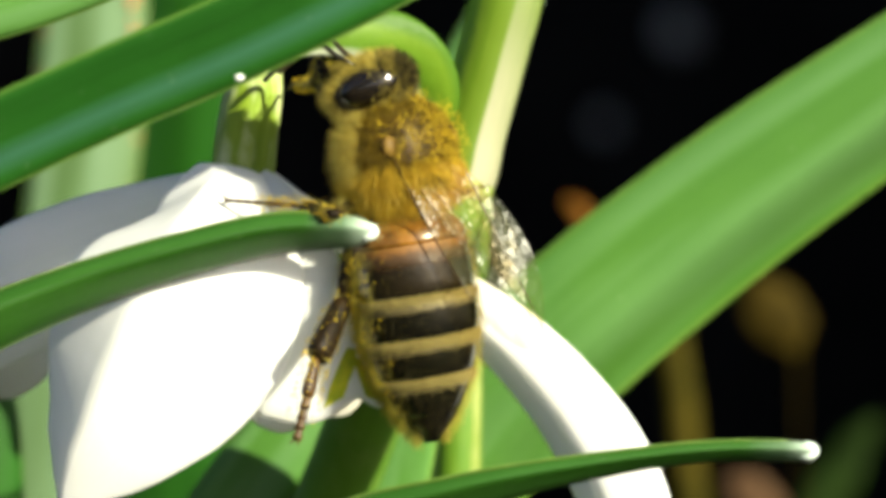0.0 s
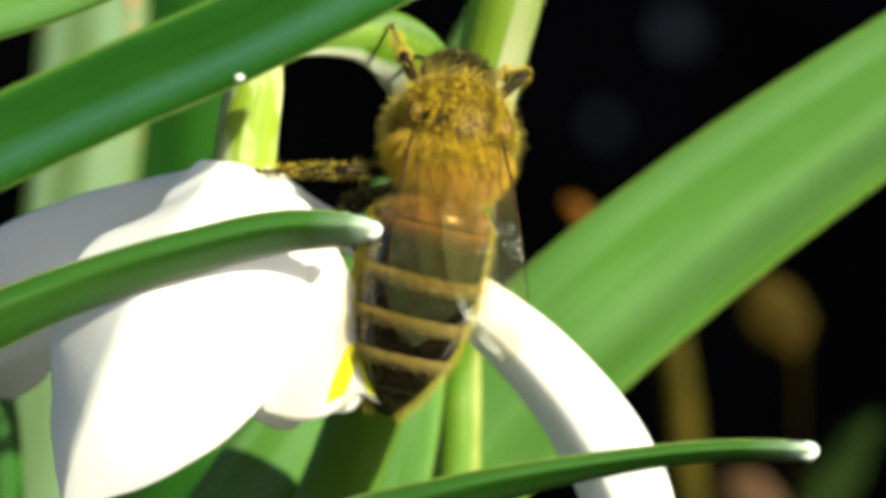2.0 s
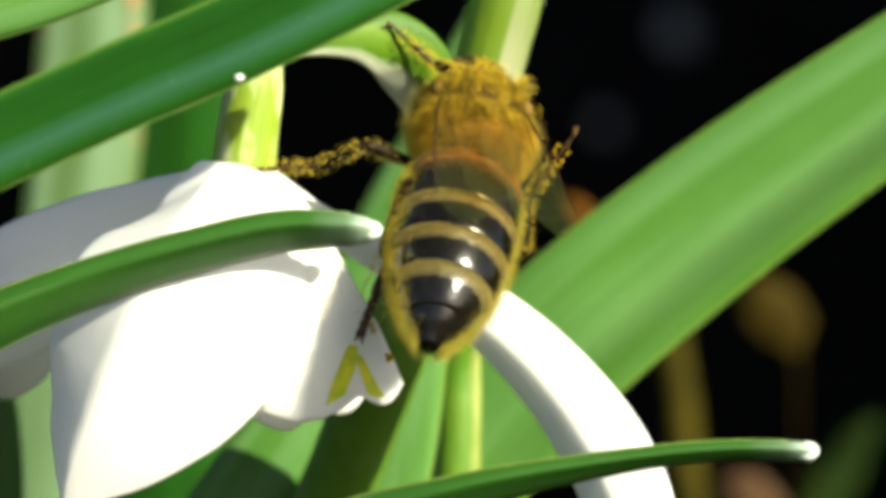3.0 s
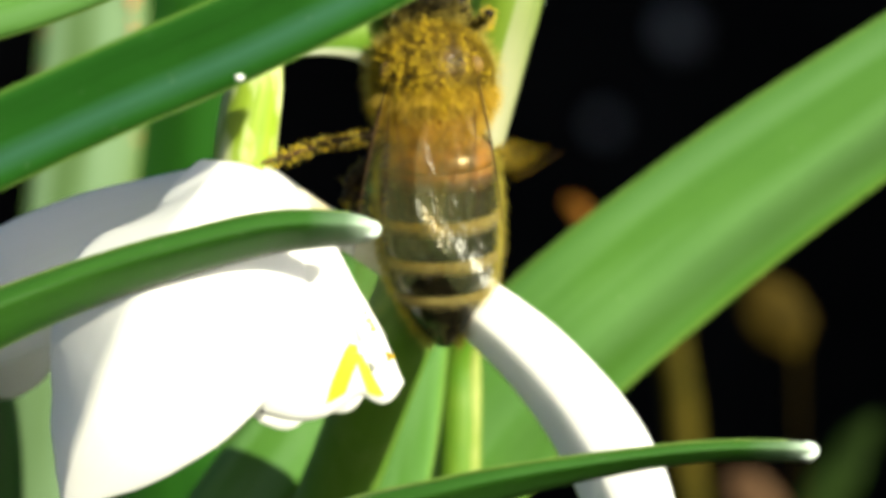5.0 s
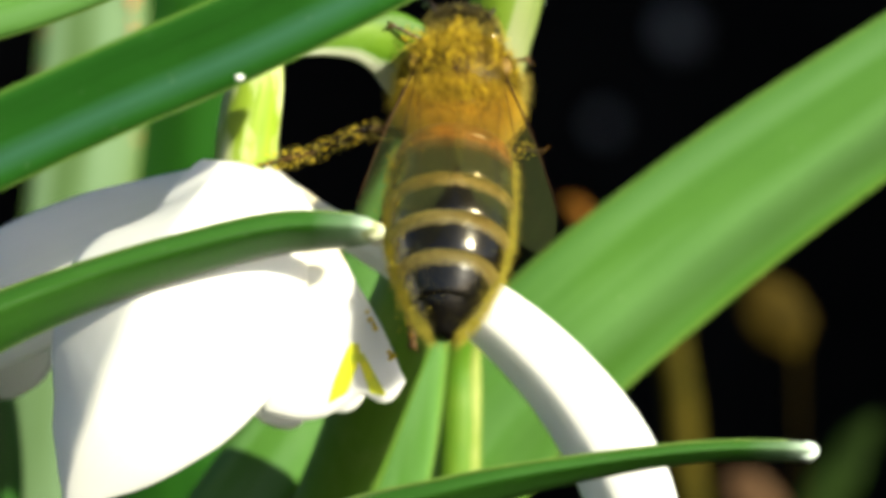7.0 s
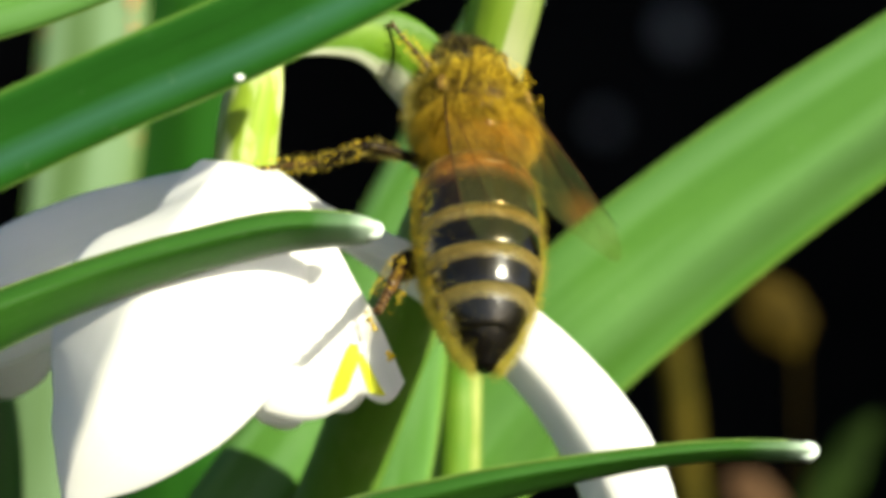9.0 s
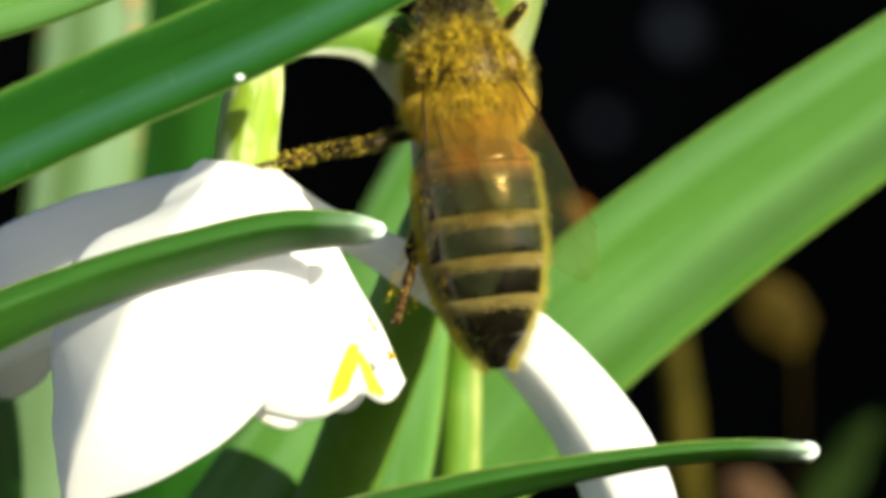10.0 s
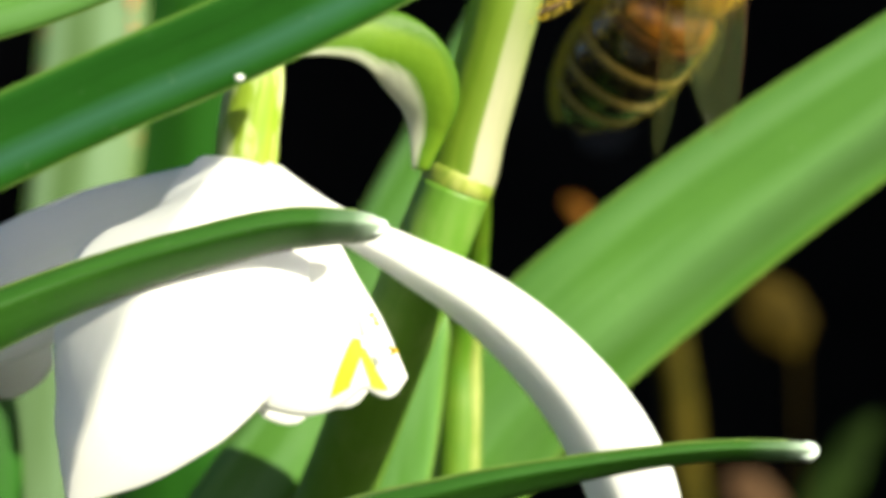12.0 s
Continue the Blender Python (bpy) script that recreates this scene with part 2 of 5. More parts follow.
FUR = hair_material("golden_fur", (0.17, 0.114, 0.007), (0.47, 0.34, 0.026))
FUR_PALE = hair_material("straw_fur", (0.34, 0.27, 0.04), (0.60, 0.50, 0.12))
FUR_AMBER = hair_material("amber_fur", (0.36, 0.235, 0.014), (0.64, 0.46, 0.045))
FUR_BAND = hair_material("beige_fur", (0.27, 0.22, 0.065), (0.54, 0.46, 0.17))
FUR_FRINGE = hair_material("fringe_fur", (0.27, 0.235, 0.025), (0.54, 0.47, 0.075))
FUR_OLIVE = hair_material("olive_down", (0.05, 0.042, 0.015), (0.16, 0.135, 0.05))
FUR_DARK = hair_material("dark_fur", (0.012, 0.010, 0.005), (0.060, 0.048, 0.020))
POLLEN = hair_material("pollen", (0.62, 0.44, 0.018), (0.85, 0.68, 0.05))


def wing_material():
    """Thin clear film: a warm tint, a slight gloss."""
    m, nt, b = material("wing_membrane", 0.16)
    nz = noise_at(nt, 1500, (1.6, 0.7, 1), 4)
    gloss = node(nt, "ShaderNodeBsdfGlossy", Roughness=0.18)
    bp = node(nt, "ShaderNodeBump", Strength=0.5, Distance=0.00012)
    nt.links.new(nz, bp.inputs["Height"])
    nt.links.new(bp.outputs[0], gloss.inputs["Normal"])
    clear = nt.nodes.new("ShaderNodeBsdfTransparent")
    nt.links.new(ramp(nt, nz, [(0.3, (0.86, 0.78, 0.62)), (0.7, (0.94, 0.90, 0.80))]), clear.inputs[0])
    mx = node(nt, "ShaderNodeMixShader", Fac=0.0045)
    nt.links.new(clear.outputs[0], mx.inputs[1])
    nt.links.new(gloss.outputs[0], mx.inputs[2])
    # amber and denser towards the wing root, clearer beyond
    tc = nt.nodes.new("ShaderNodeTexCoord")
    sp = nt.nodes.new("ShaderNodeSeparateXYZ")
    nt.links.new(tc.outputs["Object"], sp.inputs[0])
    out = nt.nodes.new("ShaderNodeMath")
    out.operation = "MULTIPLY"
    nt.links.new(sp.outputs[1], out.inputs[0])
    out.inputs[1].default_value = -119.0
    through_film = nt.nodes.new("ShaderNodeBsdfTranslucent")
    face_film = nt.nodes.new("ShaderNodeBsdfDiffuse")
    tint = ramp(nt, out.outputs[0], [(0.20, (0.70, 0.44, 0.06)), (0.40, (0.34, 0.44, 0.16))])
    nt.links.new(tint, through_film.inputs[0])
    nt.links.new(tint, face_film.inputs[0])
    film = node(nt, "ShaderNodeMixShader", Fac=0.55)
    nt.links.new(through_film.outputs[0], film.inputs[1])
    nt.links.new(face_film.outputs[0], film.inputs[2])
    both = nt.nodes.new("ShaderNodeMixShader")
    nt.links.new(ramp(nt, out.outputs[0], [(0.0, (0.16, 0.16, 0.16)), (0.2, (0.10, 0.10, 0.10)), (0.36, (0.045, 0.045, 0.045))]), both.inputs[0])
    nt.links.new(mx.outputs[0], both.inputs[1])
    nt.links.new(film.outputs[0], both.inputs[2])
    nt.links.new(both.outputs[0], nt.nodes["Material Output"].inputs[0])
    return m


WING = wing_material()
VEIN = plain("wing_vein", (0.014, 0.006, 0.002), (0.04, 0.017, 0.005), 0.65, 2000, 0.15)
DEW = material("dew", 0.05)[0]
DEW.node_tree.nodes["Principled BSDF"].inputs["Base Color"].default_value = (0.9, 0.92, 0.92, 1)


# ---- mesh helpers ----
def mesh_object(name, verts, faces, mat, parent=None, label="", uvs=None, smooth=True):
    me = bpy.data.meshes.new(name)
    me.from_pydata([tuple(v) for v in verts], [], faces)
    if uvs is not None:
        layer = me.uv_layers.new(name="UVMap")
        for poly in me.polygons:
            for li in poly.loop_indices:
                layer.data[li].uv = uvs[me.loops[li].vertex_index]
    if smooth:
        me.shade_smooth()
    me.materials.append(mat)
    ob = new(name, me)
    if parent:
        ob.parent = parent
    if label:
        ob["label"] = label
    return ob


def part(name, bm, mat, parent, label="", smooth=True):
    """Links a bmesh as one mesh object under a thing or a part."""
    me = bpy.data.meshes.new(name)
    bmesh.ops.recalc_face_normals(bm, faces=bm.faces)
    bm.to_mesh(me)
    bm.free()
    if smooth:
        me.shade_smooth()
    me.materials.append(mat)
    ob = new(name, me)
    ob.parent = parent
    if label:
        ob["label"] = label
    return ob


def curve_points(pts, n):
    """n + 1 points along a smooth curve through pts (any dimension), even from point to point."""
    p = [np.array(q, float) for q in pts]
    k = len(p) - 1
    h = [max(float(np.linalg.norm(b - a)), 1e-6) if len(a) > 1 else 1.0 for a, b in zip(p, p[1:])]
    v = [(p[1] - p[0]) / h[0]]
    for j in range(1, k):
        v.append(((p[j] - p[j - 1]) / h[j - 1] * h[j] + (p[j + 1] - p[j]) / h[j] * h[j - 1]) / (h[j - 1] + h[j]))
    v.append((p[-1] - p[-2]) / h[-1])
    out = []
    for i in range(n + 1):
        s = min(i / n * k, k - 1e-9)
        j = int(s)
        f = s - j
        out.append((2 * f ** 3 - 3 * f * f + 1) * p[j] + (f ** 3 - 2 * f * f + f) * h[j] * v[j]
                   + (3 * f * f - 2 * f ** 3) * p[j + 1] + (f ** 3 - f * f) * h[j] * v[j + 1])
    return out


def blade_surface(pts, widths, cup, turn, facing=(0, -1, 0), wave=0.0, seed=0, n=56, m=14, lobes=0.0, notch=0.0, tip=0.0, keel=0.0, ridge=0.0, crease=None, step=None):
    """Grid of points and normals of a leaf or petal: centre line pts (mm), width, cup and turn (degrees) given evenly along it."""
    c = curve_points(pts, n)
    w = curve_points([(x,) for x in widths], n)
    cu = curve_points([(x,) for x in cup], n)
    tu = curve_points([(x,) for x in turn], n)
    rng = random.Random(seed)
    ph = [rng.uniform(0, 6.28) for _ in range(4)]
    grid, norms = [], []
    for i in range(n + 1):
        t = Vector(c[min(i + 1, n)] - c[max(i - 1, 0)]).normalized()
        f = Vector(facing)
        nn = (f - t * f.dot(t)).normalized()
        nn = Matrix.Rotation(radians(tu[i][0]), 3, t) @ nn
        side = nn.cross(t)
        half = max(w[i][0], 0.02) / 2
        if tip and i / n > 1 - tip:
            half = max(half * math.sqrt(max(0, 1 - ((i / n - 1 + tip) / tip) ** 2.4)), 0.02)
        a = radians(max(min(cu[i][0], 80), -80))
        if abs(a) < 0.02:
            a = 0.02
        r = half / abs(math.sin(a))
        row, rn = [], []
        v = i / n
        for j in range(m + 1):
            u = 2 * j / m - 1
            uu, over, tilt = u, 0.0, 0.0
            if crease and u < crease[0]:
                uu, over, tilt = crease[0], (crease[0] - u) * half * (crease[2] / 1.8), radians(crease[1]) * min(1, v * 8)
            x = r * math.sin(uu * abs(a)) - 1.8 * over * math.cos(tilt + abs(a) * abs(uu))
            z = r * (math.cos(uu * a) - math.cos(a)) * (1 if a > 0 else -1) - 1.8 * over * math.sin(tilt + abs(a) * abs(uu))
            z += wave * math.sin(v * 9 + ph[0]) * u * abs(u) + wave * 0.5 * math.sin(v * 23 + ph[1]) * u ** 3
            z += keel * half * (1 - math.sqrt((u - ridge) ** 2 + 0.008))
            if step:
                f = min(max((u - step[0]) / (step[1] - step[0]), 0), 1)
                z += step[2] * (3 * f * f - 2 * f ** 3)
            p = Vector(c[i]) + side * x + nn * z
            if lobes:
                p += t * lobes * math.sin(min(abs(u - notch) / (1 + notch * (1 if u < notch else -1)) * 1.25, 1.25) * math.pi * 0.8) * max(0, (v - 0.55) / 0.45) ** 1.5
            row.append(p)
            rn.append((nn * math.cos(uu * a - tilt) + side * math.sin(uu * a - tilt)).normalized())
        grid.append(row)
        norms.append(rn)
    return grid, norms


def blade(name, pts, widths, mat, cup=(25, 25), turn=(0, 0), thick=0.35, parent=None, label="", world_place=True, **kw):
    """A leaf or petal with thickness and rounded edges."""
    grid, norms = blade_surface(pts, widths, cup, turn, **kw)
    n, m = len(grid) - 1, len(grid[0]) - 1
    verts, uvs, faces = [], [], []
    place = mm if world_place else (lambda p: p * MM)
    for s in (1, -1):
        for i in range(n + 1):
            for j in range(m + 1):
                u = 2 * j / m - 1
                edge = math.sqrt(max(0.0, 1 - u ** 6)) * (min(1, (n - i) / 2 + 0.25) if not kw.get("tip") else 1)
                verts.append(place(grid[i][j] + norms[i][j] * (s * thick / 2 * max(edge, 0.12))))
                uvs.append((j / m, i / n))
    q = (n + 1) * (m + 1)
    for i in range(n):
        for j in range(m):
            a = i * (m + 1) + j
            faces.append((a, a + m + 1, a + m + 2, a + 1))
            faces.append((q + a, q + a + 1, q + a + m + 2, q + a + m + 1))
        for j, flip in ((0, 0), (m, 1)):
            a = i * (m + 1) + j
            f = (a, q + a, q + a + m + 1, a + m + 1)
            faces.append(f[::-1] if flip else f)
    for i, flip in ((0, 0), (n, 1)):
        for j in range(m):
            a = i * (m + 1) + j
            f = (a, a + 1, q + a + 1, q + a)
            faces.append(f[::-1] if flip else f)
    return mesh_object(name, verts, faces, mat, parent, label, uvs)


def tube(name, pts, radii, mat, parent=None, label="", n=40, m=20, flat=1.0, facing=(0, -1, 0), world_place=True, ends=True):
    """A tapering round stalk along a smooth line."""
    c = curve_points(pts, n)
    r = curve_points([(x,) for x in radii], n)
    place = mm if world_place else (lambda p: p * MM)
    verts, uvs, faces = [], [], []
    for i in range(n + 1):
        t = Vector(c[min(i + 1, n)] - c[max(i - 1, 0)]).normalized()
        f = Vector(facing)
        nn = (f - t * f.dot(t)).normalized()
        side = nn.cross(t)
        for j in range(m):
            a = 2 * math.pi * j / m
            verts.append(place(Vector(c[i]) + (side * math.sin(a) + nn * math.cos(a) * flat) * max(r[i][0], 0.004)))
            uvs.append((j / m, i / n))
    for i in range(n):
        for j in range(m):
            a, b = i * m + j, i * m + (j + 1) % m
            faces.append((a, b, b + m, a + m))
    if ends:
        faces.append(tuple(range(m))[::-1])
        faces.append(tuple(range(n * m, n * m + m)))
    return mesh_object(name, verts, faces, mat, parent, label, uvs)


def grains(name, roots, parent, size, seed, label, reach=1.0):
    rng = random.Random(seed)
    verts, faces = [], []
    for p, nrm in roots:
        r = size * rng.uniform(0.5, 1.3)
        c = p + nrm * rng.uniform(0.1, 0.5) * reach
        k = len(verts)
        for d in ((1, 0, 0), (-1, 0, 0), (0, 1, 0), (0, -1, 0), (0, 0, 1), (0, 0, -1)):
            verts.append((c + Vector(d) * r * rng.uniform(0.8, 1.2)) * MM)
        for x in (0, 1):
            for y in (2, 3):
                for z in (4, 5):
                    f = (k + x, k + y, k + z)
                    faces.append(f if (x + y + z) % 2 else f[::-1])
    return mesh_object(name, verts, faces, POLLEN, parent, label)


# ---- ground and closing walls ----
def ground_sheet():
    verts, faces = [], []
    k = 70
    for i in range(k + 1):
        for j in range(k + 1):
            x = (2 * i / k - 1) ** 3 * 3.0
            y = (2 * j / k - 1) ** 3 * 3.0
            z = 0.006 * noise.noise((x * 14, y * 14, 0)) + 0.004 * noise.noise((x * 50, y * 50, 3)) - 0.005
            verts.append((x, y, z))
    for i in range(k):
        for j in range(k):
            a = i * (k + 1) + j
            faces.append((a, a + k + 1, a + k + 2, a + 1))
    return tagged(mesh_object("ground", verts, faces, EARTH), "dark crumbly garden soil under the snowdrops", "ground", kind="structure")


def bank(name, a, b, height, thick):
    """A plain dark wall from a to b (metres), added to darken the background."""
    bm = bmesh.new()
    a, b = Vector((*a, 0)), Vector((*b, 0))
    along = (b - a)
    out = Vector((-along.y, along.x, 0)).normalized()
    k, h = 40, 24
    rows = []
    for s in (0, 1):
        for i in range(k + 1):
            col = []
            for j in range(h + 1):
                p = a + along * (i / k) + out * (thick * s) + Vector((0, 0, -0.02 + (height + 0.02) * j / h))
                p += out * 0.02 * noise.noise(p * 12) * (1 - s)
                col.append(bm.verts.new(p))
            rows.append(col)
    for s in (0, 1):
        for i in range(k):
            for j in range(h):
                r0, r1 = rows[s * (k + 1) + i], rows[s * (k + 1) + i + 1]
                bm.faces.new((r0[j], r1[j], r1[j + 1], r0[j + 1]))
    for i in range(k):
        bm.faces.new((rows[i][h], rows[i + 1][h], rows[k + 2 + i][h], rows[k + 1 + i][h]))
    for i in (0, k):
        for j in range(h):
            bm.faces.new((rows[i][j], rows[i][j + 1], rows[k + 1 + i][j + 1], rows[k + 1 + i][j]))
    ob = part(name, bm, BACKDROP, None)
    return tagged(ob, "plain dark wall added to close off and darken the background", "bank", kind="structure")


ground_sheet()
# near-black backdrop added for the dark distance
bank("backdrop_north", (-0.6, 0.50), (0.6, 0.50), 0.7, 0.05)
# unseen wall added to keep the sun off the background
bank("shade_wall_east", (0.20, 0.49), (0.20, 0.12), 0.7, 0.05)

# ---- leaves ----
GROUP = "leaves round the flower"


def leaf(pts, widths, mat, label, edges=(0, -1), **kw):
    ob = tagged(blade("snowdrop_leaf", pts, widths, mat, **kw), label, "leaf", GROUP)
    shape = dict(cup=(25, 25), turn=(0, 0))
    shape.update((k, v) for k, v in kw.items() if k != "thick")
    grid, norms = blade_surface(pts, widths, **shape)
    for side in edges:
        line = [row[side] for row in grid[2:-2:3]]
        tube("margin", line, [0.045] * len(line), MARGIN, ob, "pale thickened leaf margin", n=70, m=7)
    if kw.get("tip"):
        end, back = grid[-1][len(grid[0]) // 2], grid[-4][len(grid[0]) // 2]
        bm = bmesh.new()
        bmesh.ops.create_uvsphere(bm, u_segments=16, v_segments=10, radius=1)
        turn = (end - back).to_track_quat("Z", "Y").to_matrix().to_4x4()
        bmesh.ops.transform(bm, matrix=Matrix.Translation(mm(end - (end - back).normalized() * 0.32)) @ turn @ Matrix.Diagonal((0.3 * MM, 0.34 * MM, 0.42 * MM, 1)), verts=bm.verts)
        part("leaf_tip", bm, TIP, ob, "whitish rounded tip")
    return ob


# broad leaf slanting across the dark background
leaf([(-18, 24, -100), (-12, 24, -40), (-2.16, 22, -12.48), (3.76, 20, -4.74), (10.31, 19, 0.88), (18.46, 18, 6.69), (26.85, 17, 12.50)],
     [3.5, 5.7, 6.2, 6.2, 5.95, 5.25, 3.9], LEAF_BROAD, "broad smooth green leaf slanting over dark ground, pale along its margin",
     cup=(12, 16, 18, 18, 18, 18, 16), turn=(0, 0, 0, -4, -4, -4, -4), m=36, step=(-0.92, -0.2, 2.0))
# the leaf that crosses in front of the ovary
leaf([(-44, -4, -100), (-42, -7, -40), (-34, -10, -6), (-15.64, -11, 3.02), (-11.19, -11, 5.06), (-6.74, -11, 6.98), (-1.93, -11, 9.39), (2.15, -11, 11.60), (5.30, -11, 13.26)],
     [3.0, 3.2, 3.3, 3.3, 3.3, 3.35, 3.4, 3.2, 1.0], LEAF_SHEEN, "dark green strap leaf crossing close before the ovary",
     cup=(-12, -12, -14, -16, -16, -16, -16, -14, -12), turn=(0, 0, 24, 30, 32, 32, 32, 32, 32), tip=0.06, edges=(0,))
# leaf whose whitish tip lies over the petals
FRONT_LEAF = leaf([(-46, -6, -100), (-42, -8, -50), (-30, -7, -12), (-17.38, -5.8, -3.44), (-12.85, -4.8, -1.43), (-8.83, -4.2, -0.12), (-5.16, -3.7, 0.72), (-1.98, -3.7, 0.77)],
     [2.4, 2.4, 2.3, 2.1, 1.75, 1.6, 1.5, 1.0], LEAF_OLD, "narrow green leaf with whitish tip lying before the petals",
     cup=(10, 10, 10, 10, 12, 14, 16, 30), turn=(0, 0, 0, 0, 4, 6, 8, 8), keel=0.95, ridge=0.4, tip=0.05, m=24, n=90, thick=0.45)
# leaf with a whitish tip pointing away at the foot of the picture
leaf([(-6, -4, -100), (-8, -5, -50), (-9, -6, -18), (-4.28, -6.5, -9.93), (0.30, -7, -8.33), (5.07, -7, -7.32), (9.45, -7, -6.79), (12.58, -7, -6.79)],
     [2.2, 2.2, 2.0, 1.9, 1.5, 1.0, 0.8, 0.7], LEAF_OLD, "narrow green leaf with whitish rounded tip below the petals",
     cup=(10, 10, 10, 10, 12, 14, 16, 30), turn=(0, 0, 0, 0, 8, 12, 14, 14), keel=0.95, ridge=0.5, tip=0.04, m=24, n=90, thick=0.45)
# pale broad leaf standing behind the flower
PALE = leaf([(-22, 50, -100), (-20, 50, -40), (-18.40, 50, -13.59), (-18.00, 50, -5.58), (-17.14, 50, 2.43), (-16.58, 50, 9.11), (-16.24, 50, 19.79)],
     [4.2, 4.8, 4.9, 5.1, 5.1, 5.1, 3.6], LEAF_PALE, "pale grey-green upright leaf behind the flower", cup=(15, 15, 15, 15, 15, 15, 15))
for x, z, r in ((-14.66, 11.64, 0.26), (-14.58, 10.25, 0.20), (-14.66, 10.75, 0.12)):
    bm = bmesh.new()
    bmesh.ops.create_icosphere(bm, subdivisions=2, radius=1)
    for v in bm.verts:
        v.co = mm((x + v.co.x * r, 49.5 + v.co.y * 0.12, z + v.co.z * r * (1.1 + 0.3 * noise.noise(v.co * 2))))
    part("rust_spot", bm, RUST, PALE, "orange-brown rust spot")
# darker upright leaves behind the ovary
leaf([(-13, 54, -100), (-13, 54, -40), (-13.18, 54, -12.50), (-12.58, 54, -1.61), (-12.23, 54, 6.56), (-11.96, 54, 18.82)],
     [4.6, 5.4, 5.8, 5.8, 5.8, 4.6], LEAF, "green upright leaf behind the ovary", cup=(15,) * 6, turn=(-20,) * 6)
leaf([(-24, 18, -100), (-18.69, 20, -24.02), (-18.24, 20, -14.95), (-17.87, 20, -10.41), (-17.74, 20, -8.14), (-17.69, 20, -6.33), (-17.74, 20, -4.97)],
     [3, 3.2, 2.6, 2.2, 1.8, 1.2, 0.4], LEAF, "dark green upright leaf in shade", cup=(15,) * 7, turn=(30,) * 7)
# leaf at the upper corner
leaf([(-48, -2, -100), (-46, -3, -40), (-36, -4, 2), (-18.18, -4, 7.57), (-14.48, -4, 8.47), (-11.37, -4, 9.67), (-5.53, -4, 12.28)],
     [2.6, 2.8, 2.6, 2.0, 1.9, 1.9, 1.2], LEAF_BROAD, "light green strap leaf crossing above", cup=(25,) * 7, turn=(0,) * 7)
# lit leaf behind the scape
leaf([(-16, 27, -100), (-11, 27, -40), (-6.24, 27, -9.90), (-4.58, 27, -5.17), (-3.17, 27, -1.39), (-1.70, 27, 1.68), (-0.05, 27, 4.75), (1.61, 27, 8.05), (3.21, 27, 11.36)],
     [3, 3.4, 3.4, 3.3, 3.2, 3.1, 3.0, 2.9, 2.4], LEAF_BROAD, "fresh green strap leaf standing behind the scape", cup=(15,) * 9, turn=(-12,) * 9)
# low leaf under the petals
leaf([(-16, 16, -100), (-14, 16, -40), (-10.72, 16, -14.15), (-9.39, 16, -11.94), (-8.06, 16, -9.94), (-6.91, 16, -8.28), (-5.63, 16, -6.51), (-4.30, 16, -4.63)],
     [3.2, 3.4, 3.4, 3.4, 3.4, 3.3, 3.0, 1.2], LEAF_BROAD, "green leaf leaning below the inner petals", cup=(15,) * 8, turn=(-8,) * 8)
leaf([(-6, 15, -100), (-5, 15, -40), (-2.64, 15, -11.41), (-2.07, 15, -8.77), (-1.71, 15, -6.57), (-1.41, 15, -4.38), (-1.14, 15, -2.62), (-0.62, 15, -0.86)],
     [3.2, 3.2, 3.2, 3.2, 3.2, 3.1, 2.8, 0.8], LEAF_BROAD, "light green leaf beside the slender stalk", cup=(12,) * 8, turn=(-10,) * 8)

# ---- the snowdrop ----
snowdrop = tagged(new("snowdrop"), "snowdrop with nodding white flower on a green scape", "flower")
snowdrop.location = (-0.012, 0.006, 0)


def under(ob, parent):
    """Hang a built part on its thing without moving it."""
    ob.parent = parent
    ob.matrix_parent_inverse = parent.matrix_basis.inverted()
    return ob


under(tube("scape", [(-22, 30, -100), (-15, 24, -50), (-4.58, 14, -10.49), (-3.59, 12, -8.09), (-2.55, 9.6, -5.30), (-1.47, 7.4, -2.50), (-0.71, 6.4, -0.60), (-0.08, 6.1, 0.96), (0.42, 6, 2.21)],
           [1.5, 1.5, 1.48, 1.46, 1.44, 1.42, 1.38, 1.35, 1.33], SCAPE, n=60), snowdrop)
under(tube("sheath", [(0.46, 6, 2.31), (0.60, 6, 2.60), (1.00, 6, 4.18), (1.44, 6, 5.74), (1.91, 6, 7.51), (2.41, 6, 9.38), (3.04, 6, 11.67)],
           [1.31, 1.33, 1.30, 1.29, 1.30, 1.30, 0.9], SHEATH, label="pale green papery sheath above the node"), snowdrop)
under(tube("node", [(0.40, 6, 2.14), (0.46, 6, 2.31), (0.54, 6, 2.50), (0.60, 6, 2.68), (0.67, 6, 2.85)],
           [1.30, 1.35, 1.37, 1.36, 1.28], NODE, label="swollen yellow-green node", n=20, m=28), snowdrop)
under(blade("spathe", [(-0.82, 4.6, 2.91), (-0.56, 4.3, 4.24), (-0.53, 3.8, 5.39), (-1.00, 3.2, 6.52), (-1.81, 2.7, 7.31), (-2.92, 2.2, 7.69), (-4.23, 1.8, 7.59), (-5.63, 1.4, 7.21)],
            [0.6, 1.4, 2.3, 2.7, 2.5, 2.0, 1.4, 0.8], SPATHE, cup=(40, 30, 24, 22, 26, 34, 40, 40), turn=(0, -4, -6, -6, -4, 0, 6, 10),
            thick=0.2, m=24, wave=0.06, seed=8, label="arching green spathe with a whitish membrane"), snowdrop)

